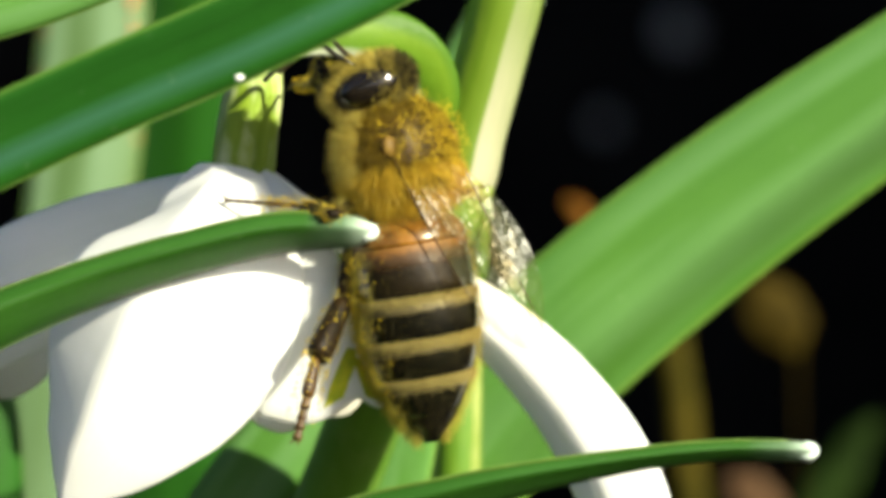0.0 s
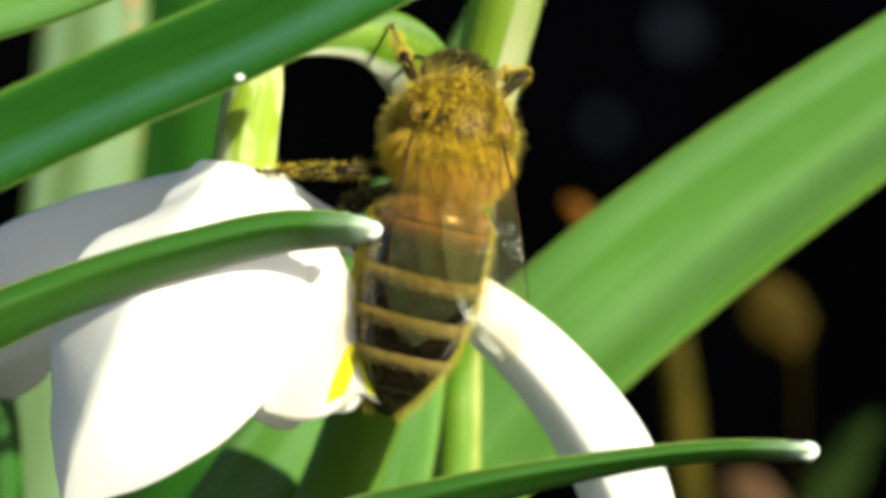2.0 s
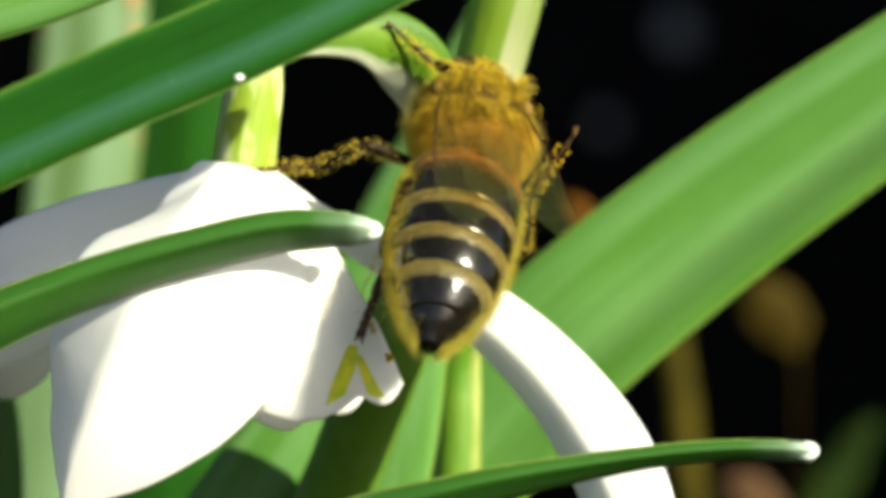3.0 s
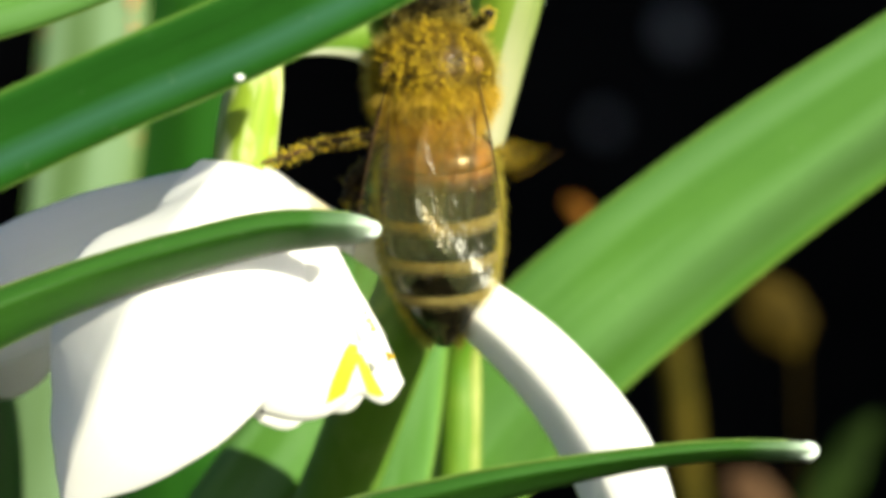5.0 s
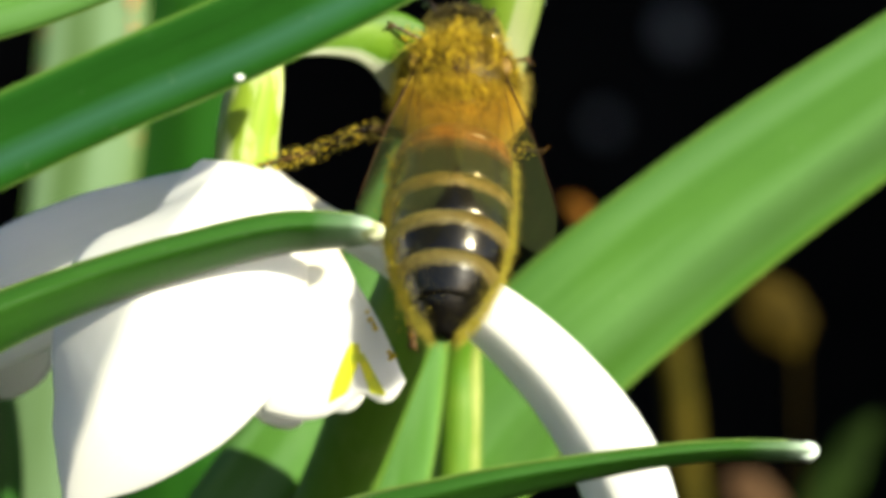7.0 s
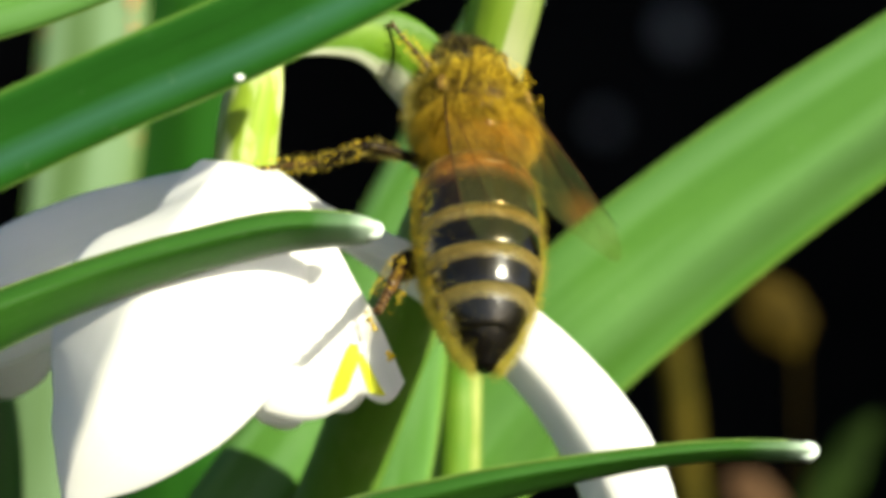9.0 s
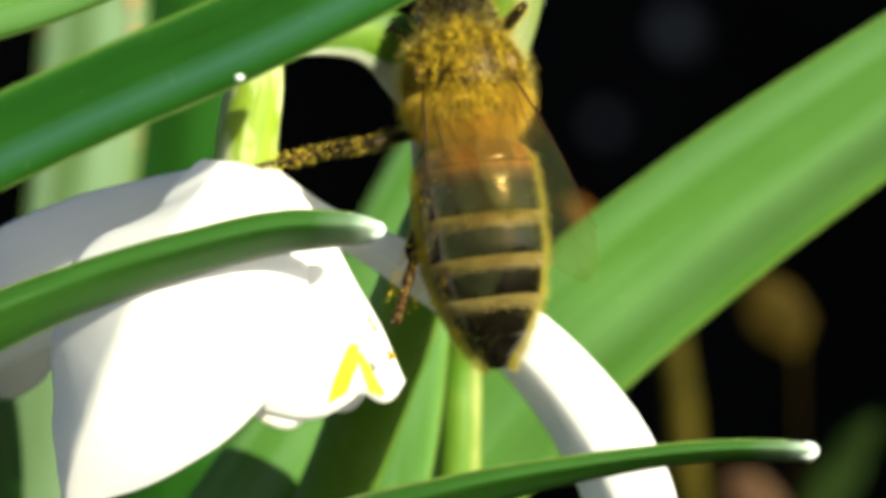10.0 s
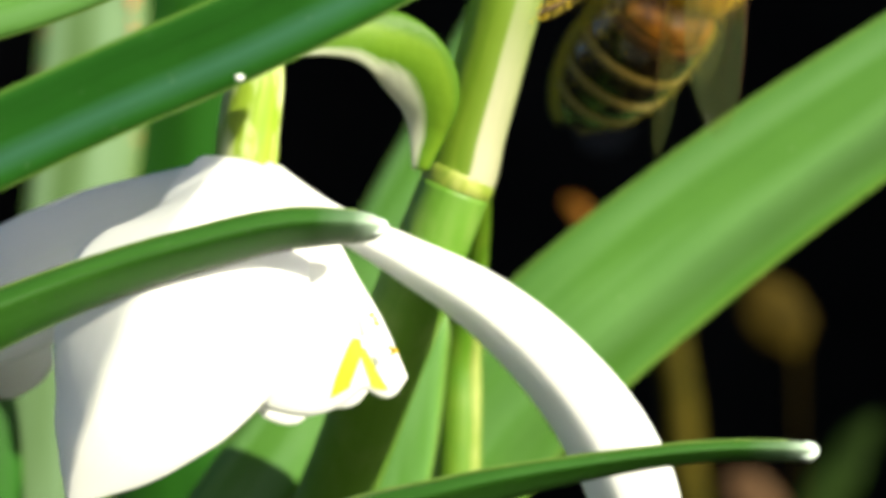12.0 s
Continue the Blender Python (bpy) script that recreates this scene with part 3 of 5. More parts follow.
ORIGIN = Vector((-6.97, 2, 6.51))
flower = tube("flower", [Vector((-6.53, 2, 6.99)) - ORIGIN, Vector((-6.73, 2, 5.90)) - ORIGIN, Vector((-6.97, 2, 4.28)) - ORIGIN, Vector((-7.09, 2, 2.86)) - ORIGIN,
                         Vector((-7.13, 2, 2.49)) - ORIGIN],
              [0.85, 1.05, 1.12, 1.12, 0.9], OVARY, label="yellow-green ovary of the flower", world_place=False)
flower.parent = snowdrop
FLOWER_AT = mm(ORIGIN) - snowdrop.location
flower.location = FLOWER_AT


def petal(name, pts, widths, label="", **kw):
    return blade(name, [Vector(p) - ORIGIN for p in pts], widths, PETAL, parent=flower, world_place=False, thick=0.22, label=label, **kw)


petal("outer_petal", [(-7.17, 1, 2.92), (-7.40, -0.8, 1.91), (-7.86, -2.2, 0.41), (-8.60, -3, -1.35), (-9.47, -3.3, -3.11), (-10.49, -3.2, -4.87), (-11.35, -3, -6.25), (-12.10, -2.7, -7.35), (-12.67, -2.4, -8.25), (-13.01, -2.2, -8.85)],
      [2.3, 4.6, 6.9, 8.0, 8.0, 6.9, 5.2, 3.6, 1.7, 0.25], cup=(22, 20, 14, 10, 9, 9, 9, 9, 9, 9), turn=(0, -4, -6, -7, -7, -7, -7, -6, -4, 0), wave=0.05, seed=2, n=80, m=40, crease=(-0.38, 44, 1.5))
petal("outer_petal", [(-7.79, 2.2, 2.66), (-9.90, 3.4, 1.58), (-12.40, 4, 0.18), (-15.28, 4, -1.38), (-17.95, 4, -3.06), (-19.59, 4, -5.52)],
      [1.2, 2.6, 4.2, 4.8, 3.8, 0.5], cup=(25, 35, 40, 40, 35, 30), turn=(0, 5, 10, 10, 10, 10), wave=0.08, seed=3, n=60, m=22)
petal("outer_petal", [(-6.39, 2.6, 2.87), (-4.17, 3.4, 1.21), (-1.42, 4, -0.29), (1.46, 4.2, -1.99), (4.39, 4, -4.70), (6.28, 3.8, -7.47), (7.20, 3.8, -9.93), (7.52, 4, -11.89)],
      [0.8, 1.0, 1.6, 2.3, 2.9, 3.3, 3.0, 0.5], cup=(20, 30, 40, 44, 44, 42, 40, 30), turn=(0, 0, 0, 2, 4, 6, 6, 6), wave=0.04, seed=4, n=60, m=30, crease=(-0.28, 40, 1.6))


def inner_petal(pts, widths, turn, seed, marked, notch=0.0):
    kw = dict(cup=(26, 20, 14, 12, 12), turn=turn, seed=seed, n=48, m=24, lobes=0.6, notch=notch)
    ob = petal("inner_petal", pts, widths, **kw)
    if marked:
        grid, norms = blade_surface([Vector(p) - ORIGIN for p in pts], widths, **kw)
        verts, faces = [], []
        n, m = 48, 24

        def at(u, v):
            j, i = (u + 1) / 2 * m, v * n
            j0, i0 = min(int(j), m - 1), min(int(i), n - 1)
            p = grid[i0][j0].lerp(grid[i0][j0 + 1], j - j0).lerp(grid[i0 + 1][j0].lerp(grid[i0 + 1][j0 + 1], j - j0), i - i0)
            return p + norms[i0][j0] * 0.14
        steps = 14
        for arm in (-1, 1):
            start = len(verts)
            for i in range(steps + 1):
                f = i / steps
                u0, v0 = notch + (0.10 - 0.44 * f if arm < 0 else 0.12 + 0.10 * f), (0.80 + 0.16 * f if arm < 0 else 0.83 + 0.14 * f)
                half = 0.06 + (0.11 * math.sin(min(1, f * 1.1) * 2.2) if arm < 0 else 0.05 * f)
                for s in (-1, -0.4, 0.4, 1):
                    verts.append(at(max(-0.98, min(0.98, u0 + half * s)), v0) * MM)
            for i in range(steps):
                for s in range(3):
                    a = start + i * 4 + s
                    faces.append((a, a + 1, a + 5, a + 4))
        mesh_object("petal_mark", verts, faces, MARK, flower, "yellow-green horseshoe mark")
    return ob


inner_petal([(-6.64, 1.4, 2.75), (-5.82, -0.5, 1.61), (-5.16, -1.3, 0.02), (-4.62, -1.4, -1.57), (-4.13, -1.1, -3.26), (-3.78, -0.7, -5.04)], [1.2, 2.0, 2.9, 3.5, 4.4, 5.2], (0, -4, -6, -8, -8, -6), 5, True, 0.38)
inner_petal([(-6.81, 2.8, 2.77), (-6.45, 4, 0.43), (-5.86, 4.6, -2.04), (-5.08, 4.8, -3.90), (-4.58, 4.6, -5.50)], [1.4, 3.4, 4.4, 4.6, 4.2], (180, 180, 180, 180, 180), 6, False)
inner_petal([(-7.16, 1.6, 2.85), (-6.73, 1.2, 0.42), (-6.50, 1.4, -2.00), (-6.26, 1.4, -3.82), (-6.01, 1.2, -5.22)], [1.4, 2.4, 2.4, 2.2, 2.0], (20, 20, 18, 16, 16), 7, True)
# a neighbouring snowdrop, mostly hidden
other = tagged(new("snowdrop"), "neighbouring snowdrop flower half hidden behind a leaf", "flower")
other.location = (-0.026, 0.009, 0)
under(tube("scape", [(-26, 9, -100), (-25, 9, -50), (-22, 9, -4), (-21, 8.5, 8), (-19.5, 8, 8), (-18.5, 8, 4), (-18, 8, 1.5)], [1.2, 1.2, 1.1, 0.5, 0.4, 0.4, 0.9], STEM), other)
for pts, w, tu in (([(-17.79, 8, 0.44), (-17.25, 7, -1.24), (-16.58, 6.6, -3.11), (-16.16, 6.6, -4.57), (-15.98, 6.8, -5.52)], [1.2, 2.8, 3.6, 3.6, 1.6], 0),
                   ([(-18.00, 8, 0.44), (-18.30, 7, -1.24), (-18.67, 6.6, -3.32), (-18.88, 6.6, -5.41), (-19.03, 7, -7.10)], [1.2, 3.2, 4.2, 3.8, 0.8], -30)):
    under(blade("petal", pts, w, PETAL, cup=(30, 40, 45, 40, 30), turn=(tu,) * 5, thick=0.22, tip=0.15), other)
under(blade("petal_mark", [(-15.52, 5.2, -3.87), (-15.32, 5.2, -3.54), (-14.95, 5.3, -3.25)], [0.3, 0.6, 0.3], MARK, cup=(20, 20, 20), turn=(0, 0, 0), thick=0.1, n=14, m=6), other)

rim = [Vector(p) - ORIGIN for p in ((-2.65, -1.6, -2.06), (-2.53, -1.6, -2.32), (-2.35, -1.6, -2.63), (-1.86, -1.5, -3.47), (-1.82, -1.5, -3.68), (-1.72, -1.5, -3.58), (-2.43, -1.6, -2.47))]
grains("pollen", [(p, Vector((0.5, -0.5, 0.2))) for p in rim for _ in range(4)], flower, 0.10, 14, "yellow pollen grains on the rim", 0.3)

# slender stalk behind the scape
stalk = tagged(tube("flower_stalk", [(1.2, 16.8, -100), (1.0, 16.8, -40), (0.49, 17, -9.32), (0.58, 17, -6.65), (0.62, 17, -4.42), (0.84, 16, -2.19), (1.27, 14, -0.20), (1.44, 13, 1.33), (1.60, 12, 3.05)],
            [0.96, 0.96, 0.93, 0.90, 0.85, 0.76, 0.5, 0.4, 0.2], STEM), "slender light green stalk beside the scape", "stalk")
# paler strip added along the right side, standing for the stalk's sunlit edge
tube("lit_edge", [(1.9, 16.3, -100), (1.7, 16.3, -40), (1.11, 16.65, -9.29), (1.15, 16.65, -6.63), (1.17, 16.6, -4.41), (1.28, 15.7, -2.19), (1.51, 14, -0.20), (1.61, 13, 1.11)],
     [0.36, 0.36, 0.36, 0.35, 0.33, 0.28, 0.18, 0.08], LIT_EDGE, stalk, "pale yellow-green strip added for the stalk's sunlit edge", n=60, m=12)

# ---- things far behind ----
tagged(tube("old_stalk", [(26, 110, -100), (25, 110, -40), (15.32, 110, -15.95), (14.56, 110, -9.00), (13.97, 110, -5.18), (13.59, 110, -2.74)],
            [1.0, 1.0, 1.0, 0.95, 0.9, 0.6], OLIVE), "blurred olive-brown old stalk, shade put into its colour", "stalk")
for pts, w, mat, label in (
        ([(10, 90, -100), (10, 90, -40), (8.85, 90, -6.38), (8.40, 90, 0.93), (8.08, 90, 1.70), (7.57, 90, 2.34), (6.93, 90, 2.73)], [0.15, 0.15, 0.15, 0.2, 0.7, 0.9, 0.3], DRIED, "withered orange-brown leaf on a thin stalk"),
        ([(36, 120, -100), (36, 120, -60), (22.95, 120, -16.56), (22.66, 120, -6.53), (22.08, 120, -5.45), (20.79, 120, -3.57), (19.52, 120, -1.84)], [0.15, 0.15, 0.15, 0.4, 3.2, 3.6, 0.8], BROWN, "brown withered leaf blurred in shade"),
        ([(36, 120, -100), (36, 120, -60), (22.23, 120, -23.78), (21.15, 120, -18.73), (20.06, 120, -16.56), (19.34, 120, -15.30), (18.26, 120, -14.58)], [0.6, 0.8, 1.5, 3.0, 3.2, 2.4, 0.6], CURLED, "curled brown leaf near the soil"),
        ([(44, 130, -100), (44, 130, -60), (23.80, 130, -23.17), (24.55, 130, -18.30), (26.05, 130, -15.31), (27.55, 130, -12.69), (29.04, 130, -11.19)], [1.0, 1.4, 2.4, 3.0, 3.0, 2.0, 0.5], LEAF_DIM, "dark green leaf blurred in shade")):
    ob = tagged(blade("background_leaf" if mat is LEAF_DIM else "withered_leaf", pts[3:], w[3:], mat, cup=(20,) * 4, turn=(0,) * 4, wave=0.2, seed=len(label)), label, "leaf")
    tube("leaf_stalk", pts[:4], [max(0.06, x * 0.2) for x in w[:4]], mat, ob, n=24, m=10)

# pale balls added on the backdrop for faint blurred light discs
for x, y, z, r in ((36, 496, 33, 3.4), (25, 496, 19, 2.6), (49, 496, -18, 2.6), (60, 496, -20, 2.8)):
    bm = bmesh.new()
    bmesh.ops.create_icosphere(bm, subdivisions=2, radius=r * MM)
    for v in bm.verts:
        v.co *= 1 + 0.15 * noise.noise(v.co * 300)
    bokeh_ball = part("pebble", bm, BOKEH, None)
    bokeh_ball.location = mm((x, y, z))
    tagged(bokeh_ball, "pale ball added for a faint out-of-focus light disc", "pebble", "stones in the bank")

# dew drop on the ovary's shoulder
bm = bmesh.new()
bmesh.ops.create_uvsphere(bm, u_segments=16, v_segments=10, radius=0.00013)
for v in bm.verts:
    v.co.x *= 1.0 + 0.5 * noise.noise(v.co * 9000 + Vector((3, 1, 0)))
    v.co.z *= 0.8
dew = part("dew_drop", bm, DEW, None)
dew.location = mm((-6.66, -11.2, 5.61))
tagged(dew, "bright dew drop under the leaf margin", "dew drop")


# ---- the bee ----
def lofted(rings, m=28):
    """bmesh through elliptical rings (y, half width, up, down, centre z) in mm."""
    bm = bmesh.new()
    rows = []
    for y, hx, up, dn, cz in rings:
        row = []
        for j in range(m):
            a = 2 * math.pi * j / m
            s = math.sin(a)
            row.append(bm.verts.new((hx * math.cos(a) * MM, y * MM, (cz + (up if s > 0 else dn) * s) * MM)))
        rows.append(row)
    for r0, r1 in zip(rows, rows[1:]):
        for j in range(m):
            bm.faces.new((r0[j], r0[(j + 1) % m], r1[(j + 1) % m], r1[j]))
    bm.faces.new(rows[0])
    bm.faces.new(rows[-1][::-1])
    return bm


def ball(centre, size, turn=None, u=20, v=14):
    bm = bmesh.new()
    bmesh.ops.create_uvsphere(bm, u_segments=u, v_segments=v, radius=1)
    m = Matrix.Translation(Vector(centre) * MM) @ (turn or Matrix()) @ Matrix.Diagonal((*[s * MM for s in size], 1))
    bmesh.ops.transform(bm, matrix=m, verts=bm.verts)
    return bm


def hairs(name, roots, mat, parent, length, width=0.028, lean=(0, -0.5, 0), seed=1, rough=0.45, label=""):
    """A coat of single tapering hairs; roots are (place, outward) pairs in mm."""
    rng = random.Random(seed)
    verts, faces = [], []
    for p, nrm in roots:
        d = (nrm + Vector(lean) + Vector((rng.gauss(0, rough), rng.gauss(0, rough), rng.gauss(0, rough)))).normalized()
        ln = length * rng.uniform(0.55, 1.25)
        s = d.cross(Vector((rng.gauss(0, 1), rng.gauss(0, 1), rng.gauss(0, 1)))).normalized() * width
        k = len(verts)
        mid = p + d * ln * 0.55 + nrm * ln * 0.06
        verts += [(p - s) * MM, (p + s) * MM, (mid + s * 0.7) * MM, (mid - s * 0.7) * MM, (p + d * ln) * MM]
        faces += [(k, k + 1, k + 2, k + 3), (k + 3, k + 2, k + 4)]
    return mesh_object(name, verts, faces, mat, parent, label, smooth=False)


def on_ellipsoid(count, centre, size, seed, keep=None):
    rng = random.Random(seed)
    out = []
    while len(out) < count:
        d = Vector((rng.gauss(0, 1), rng.gauss(0, 1), rng.gauss(0, 1))).normalized()
        p = Vector((d.x * size[0], d.y * size[1], d.z * size[2]))
        n = Vector((d.x / size[0], d.y / size[1], d.z / size[2])).normalized()
        if keep is None or keep(p, d):
            out.append((Vector(centre) + p, n))
    return out


bee = tagged(new("honey_bee"), "brown honey bee dusted with yellow pollen, clambering on a snowdrop", "bee")
# thorax
T_SIZE = (2.05, 2.0, 1.85)
thorax = part("thorax", ball((0, 0, 0), T_SIZE, u=28, v=18), THORAX, bee, "thorax covered in golden brown fur")
part("scutellum", ball((0, -1.25, 1.25), (0.95, 0.42, 0.42)), AMBER, thorax, "glossy amber ridge")
hairs("fur", on_ellipsoid(24000, (0, 0, 0), T_SIZE, 11, lambda p, d: d.y > -0.45), FUR, thorax, 0.27, 0.007, (0, -0.35, 0), 1, 0.4, "dense golden fur")
hairs("under_fur", on_ellipsoid(7000, (0, 0, 0), T_SIZE, 31, lambda p, d: d.y > -0.45 and d.z > -0.2), FUR_DARK, thorax, 0.26, 0.007, (0, -0.25, 0), 32, 0.5, "dark brown down among the gold")
hairs("side_fur", on_ellipsoid(9000, (0, 0, 0), (2.1, 2.0, 1.85), 12, lambda p, d: d.z < 0.1), FUR_PALE, thorax, 0.66, 0.0055, (0, -0.2, -0.1), 2, 0.4,
      "pale straw fur on the flanks")
hairs("rear_fur", on_ellipsoid(11000, (0, 0, 0), T_SIZE, 15, lambda p, d: d.y < -0.1), FUR_AMBER, thorax, 0.85, 0.007, (0, -1.5, 0), 16, 0.35, "orange-brown fur before the waist")
hairs("shield_edge", on_ellipsoid(2200, (0, 0, 0), T_SIZE, 19, lambda p, d: d.z > 0.3 and -0.56 < d.y + 0.18 * abs(d.x) < -0.36), FUR_DARK, thorax, 0.4, 0.008, (0, -1.0, 0.2), 20, 0.3, "dark rim behind the shield")
grains("pollen", on_ellipsoid(1700, (0.0, 0, 0), (2.15, 2.15, 1.98), 13, lambda p, d: d.z > 0.35 and abs(d.y - 0.2) * 1.0 + abs(d.x) * 0.9 + 0.9 * noise.noise(p * 3.2) < 0.56), thorax, 0.024, 3, "yellow pollen grains")

# head, turning at the neck
NECK = Vector((0, 1.75, -0.15))
FEELER = Vector((0.45, 1.42, -0.35))
antennae = {}
head = part("head", ball((0, 0.75, -0.35), (1.55, 0.80, 1.40), u=26, v=16), HEAD, bee, "head with straw-coloured face")
for s in (-1, 1):
    part("compound_eye", ball((s * 1.15, 0.78, -0.15), (0.46, 0.56, 0.98), Matrix.Rotation(radians(-s * 12), 4, "Y")), EYE_M, head, "glossy black oval eye")
    ap = [(0, 0, 0), (s * 0.3, 0.5, 0.6), (s * 0.6, 0.85, 1.1), (s * 0.75, 1.45, 1.1), (s * 0.9, 2.2, 0.9), (s * 1.0, 2.9, 0.6)]
    antennae[s] = tube("antenna", ap, [0.08, 0.08, 0.08, 0.10, 0.10, 0.07], ANT_M, head, "elbowed dark antenna", n=30, m=10, facing=(1, 0, 0.2), world_place=False)
part("mandible", ball((0, 1.15, -1.55), (0.55, 0.32, 0.45)), LEG_M, head, "brown jaws")
for s, z in ((-0.3, 0.98), (0.3, 0.98), (0, 1.1)):
    part("simple_eye", ball((s, 0.95, z - 0.1), (0.13, 0.13, 0.13), u=12, v=8), EYE_M, head)
hairs("head_fur", on_ellipsoid(5000, (0, 0.75, -0.35), (1.55, 0.80, 1.40), 14, lambda p, d: abs(d.x) < 0.72 and d.z < 0.75), FUR_PALE, head, 0.42, 0.010, (0, 0.1, 0.1), 4, 0.45)
hairs("crown_down", on_ellipsoid(1100, (0, 0.75, -0.35), (1.62, 0.86, 1.42), 27, lambda p, d: abs(d.x) < 0.93 and d.z >= 0.1), FUR_PALE, head, 0.34, 0.008, (0, 0.2, 0.3), 28, 0.5)
hairs("crown_fur", on_ellipsoid(3200, (0, 0.75, -0.35), (1.55, 0.80, 1.40), 17, lambda p, d: abs(d.x) < 0.7 and d.z >= 0.45), FUR_DARK, head, 0.4, 0.010, (0, 0.1, 0.3), 18, 0.45)
head.location = NECK * MM
head.scale = (1.0, 1.12, 1.08)

# abdomen, hinged at the waist, of overlapping plates
WAIST = Vector((0, -1.95, -0.2))
PROFILE = [(0.2, 0.6, 0.5), (-0.25, 1.8, 1.5), (-0.8, 2.10, 1.86), (-2.2, 2.17, 1.95), (-3.8, 2.14, 1.92), (-5.2, 1.84, 1.68), (-6.3, 1.30, 1.24), (-6.9, 0.92, 0.90), (-7.3, 0.56, 0.56), (-7.6, 0.12, 0.12)]


def girth(y):
    for (y0, a0, b0), (y1, a1, b1) in zip(PROFILE, PROFILE[1:]):
        if y1 <= y <= y0:
            f = (y0 - y) / (y0 - y1)
            return a0 + (a1 - a0) * f, b0 + (b1 - b0) * f
    return PROFILE[-1][1:]


def smooth_girth(y):
    k = [girth(min(0.15, max(-7.6, y + d))) for d in (-0.35, -0.18, 0, 0.18, 0.35)]
    return sum(a for a, _ in k) / 5, sum(b for _, b in k) / 5


def sag(y):
    return -0.012 * y * y


abdomen = part("abdomen", lofted([(y, smooth_girth(y)[0] * 0.93, smooth_girth(y)[1] * 0.93, smooth_girth(y)[1] * 0.95, sag(y))
                                  for y in np.linspace(0.15, -7.35, 30)]), TAIL, bee, "abdomen with amber base and straw bands")
CUTS = [0.15, -0.95, -2.65, -4.05, -5.35, -6.55, -7.48]
for i, (y0, y1) in enumerate(zip(CUTS, CUTS[1:])):
    rings = []
    for k in range(11):
        f = k / 10
        y = y0 + (y1 - 0.12 - y0) * f
        gx, gz = smooth_girth(max(y, -7.6))
        swell = 0.975 + 0.03 * f - 0.025 * max(0, f - 0.88) / 0.12
        rings.append((y, gx * swell, gz * swell, gz * swell, sag(y)))
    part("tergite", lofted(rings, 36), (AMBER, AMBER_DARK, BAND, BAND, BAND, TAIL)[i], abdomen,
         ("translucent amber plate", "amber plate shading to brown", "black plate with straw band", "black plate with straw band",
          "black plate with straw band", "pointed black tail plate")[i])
rng = random.Random(5)
roots = []
for y0, count, spread in ((-2.66, 2000, 0.22), (-4.06, 3200, 0.30), (-5.36, 2800, 0.28), (-0.1, 1600, 0.5)):
    for _ in range(count):
        y = y0 - abs(rng.gauss(0, 0.6)) * spread
        gx, gz = smooth_girth(y)
        a = rng.uniform(0.15, math.pi - 0.15)
        roots.append((Vector((gx * math.cos(a) * 0.99, y, gz * math.sin(a) * 0.99 + sag(y))), Vector((math.cos(a), 0, math.sin(a)))))
hairs("band_hair", roots, FUR_BAND, abdomen, 0.22, 0.005, (0, -1.8, 0), 6, 0.4, "flat straw-coloured hair bands")
roots = []
for _ in range(2200):
    y = -1.2 - rng.random() * 6.2
    gx, gz = smooth_girth(y)
    a = rng.uniform(0.05, math.pi - 0.05)
    roots.append((Vector((gx * math.cos(a) * 0.99, y, gz * math.sin(a) * 0.99 + sag(y))), Vector((math.cos(a), 0, math.sin(a)))))
hairs("plate_hair", roots, FUR_OLIVE, abdomen, 0.20, 0.0035, (0, -1.2, 0), 33, 0.45, "thin olive down over the plates")
roots = []
for _ in range(11000):
    y = -0.6 - rng.random() * 6.9
    gx, gz = smooth_girth(y)
    a = rng.choice((rng.gauss(-0.25, 0.32), rng.gauss(math.pi + 0.25, 0.34), rng.uniform(math.pi, 2 * math.pi)))
    roots.append((Vector((gx * math.cos(a) * 0.98, y, gz * math.sin(a) * 0.98 + sag(y))), Vector((math.cos(a), -0.1, math.sin(a)))))
hairs("side_hair", roots, FUR_FRINGE, abdomen, 0.50, 0.0055, (0, -1.0, 0), 7, 0.4, "yellowish fringe along the sides")
roots = []
for _ in range(1500):
    y = -1.0 - rng.random() * 6.0
    gx, gz = smooth_girth(y)
    a = rng.gauss(math.pi + 0.6, 0.45)
    roots.append((Vector((gx * math.cos(a), y, gz * math.sin(a) + sag(y))), Vector((math.cos(a), 0, math.sin(a)))))
grains("belly_pollen", roots, abdomen, 0.032, 12, "yellow pollen on the belly hair", 0.6)
abdomen.location = WAIST * MM
abdomen.scale = (1, 1.08, 1)


# wings
def wing_outline(length, width, s):
    """Points (along, across) of the front and rear edges."""
    front, rear = [], []
    mid = -0.36 * width
    for i in range(25):
        f = math.sin(i / 24 * math.pi / 2)
        g = math.sqrt(max(0.0, 1 - ((f - 0.74) / 0.26) ** 2)) if f > 0.74 else 1.0
        w = width * (0.10 + 0.90 * math.sin(f ** 0.8 * 2.65) ** 0.8)
        front.append((f * length, mid + (0.10 * width * math.sin(f * 3.1) - mid) * g))
        rear.append((f * length, mid + (-w - mid) * g))
    return front, rear


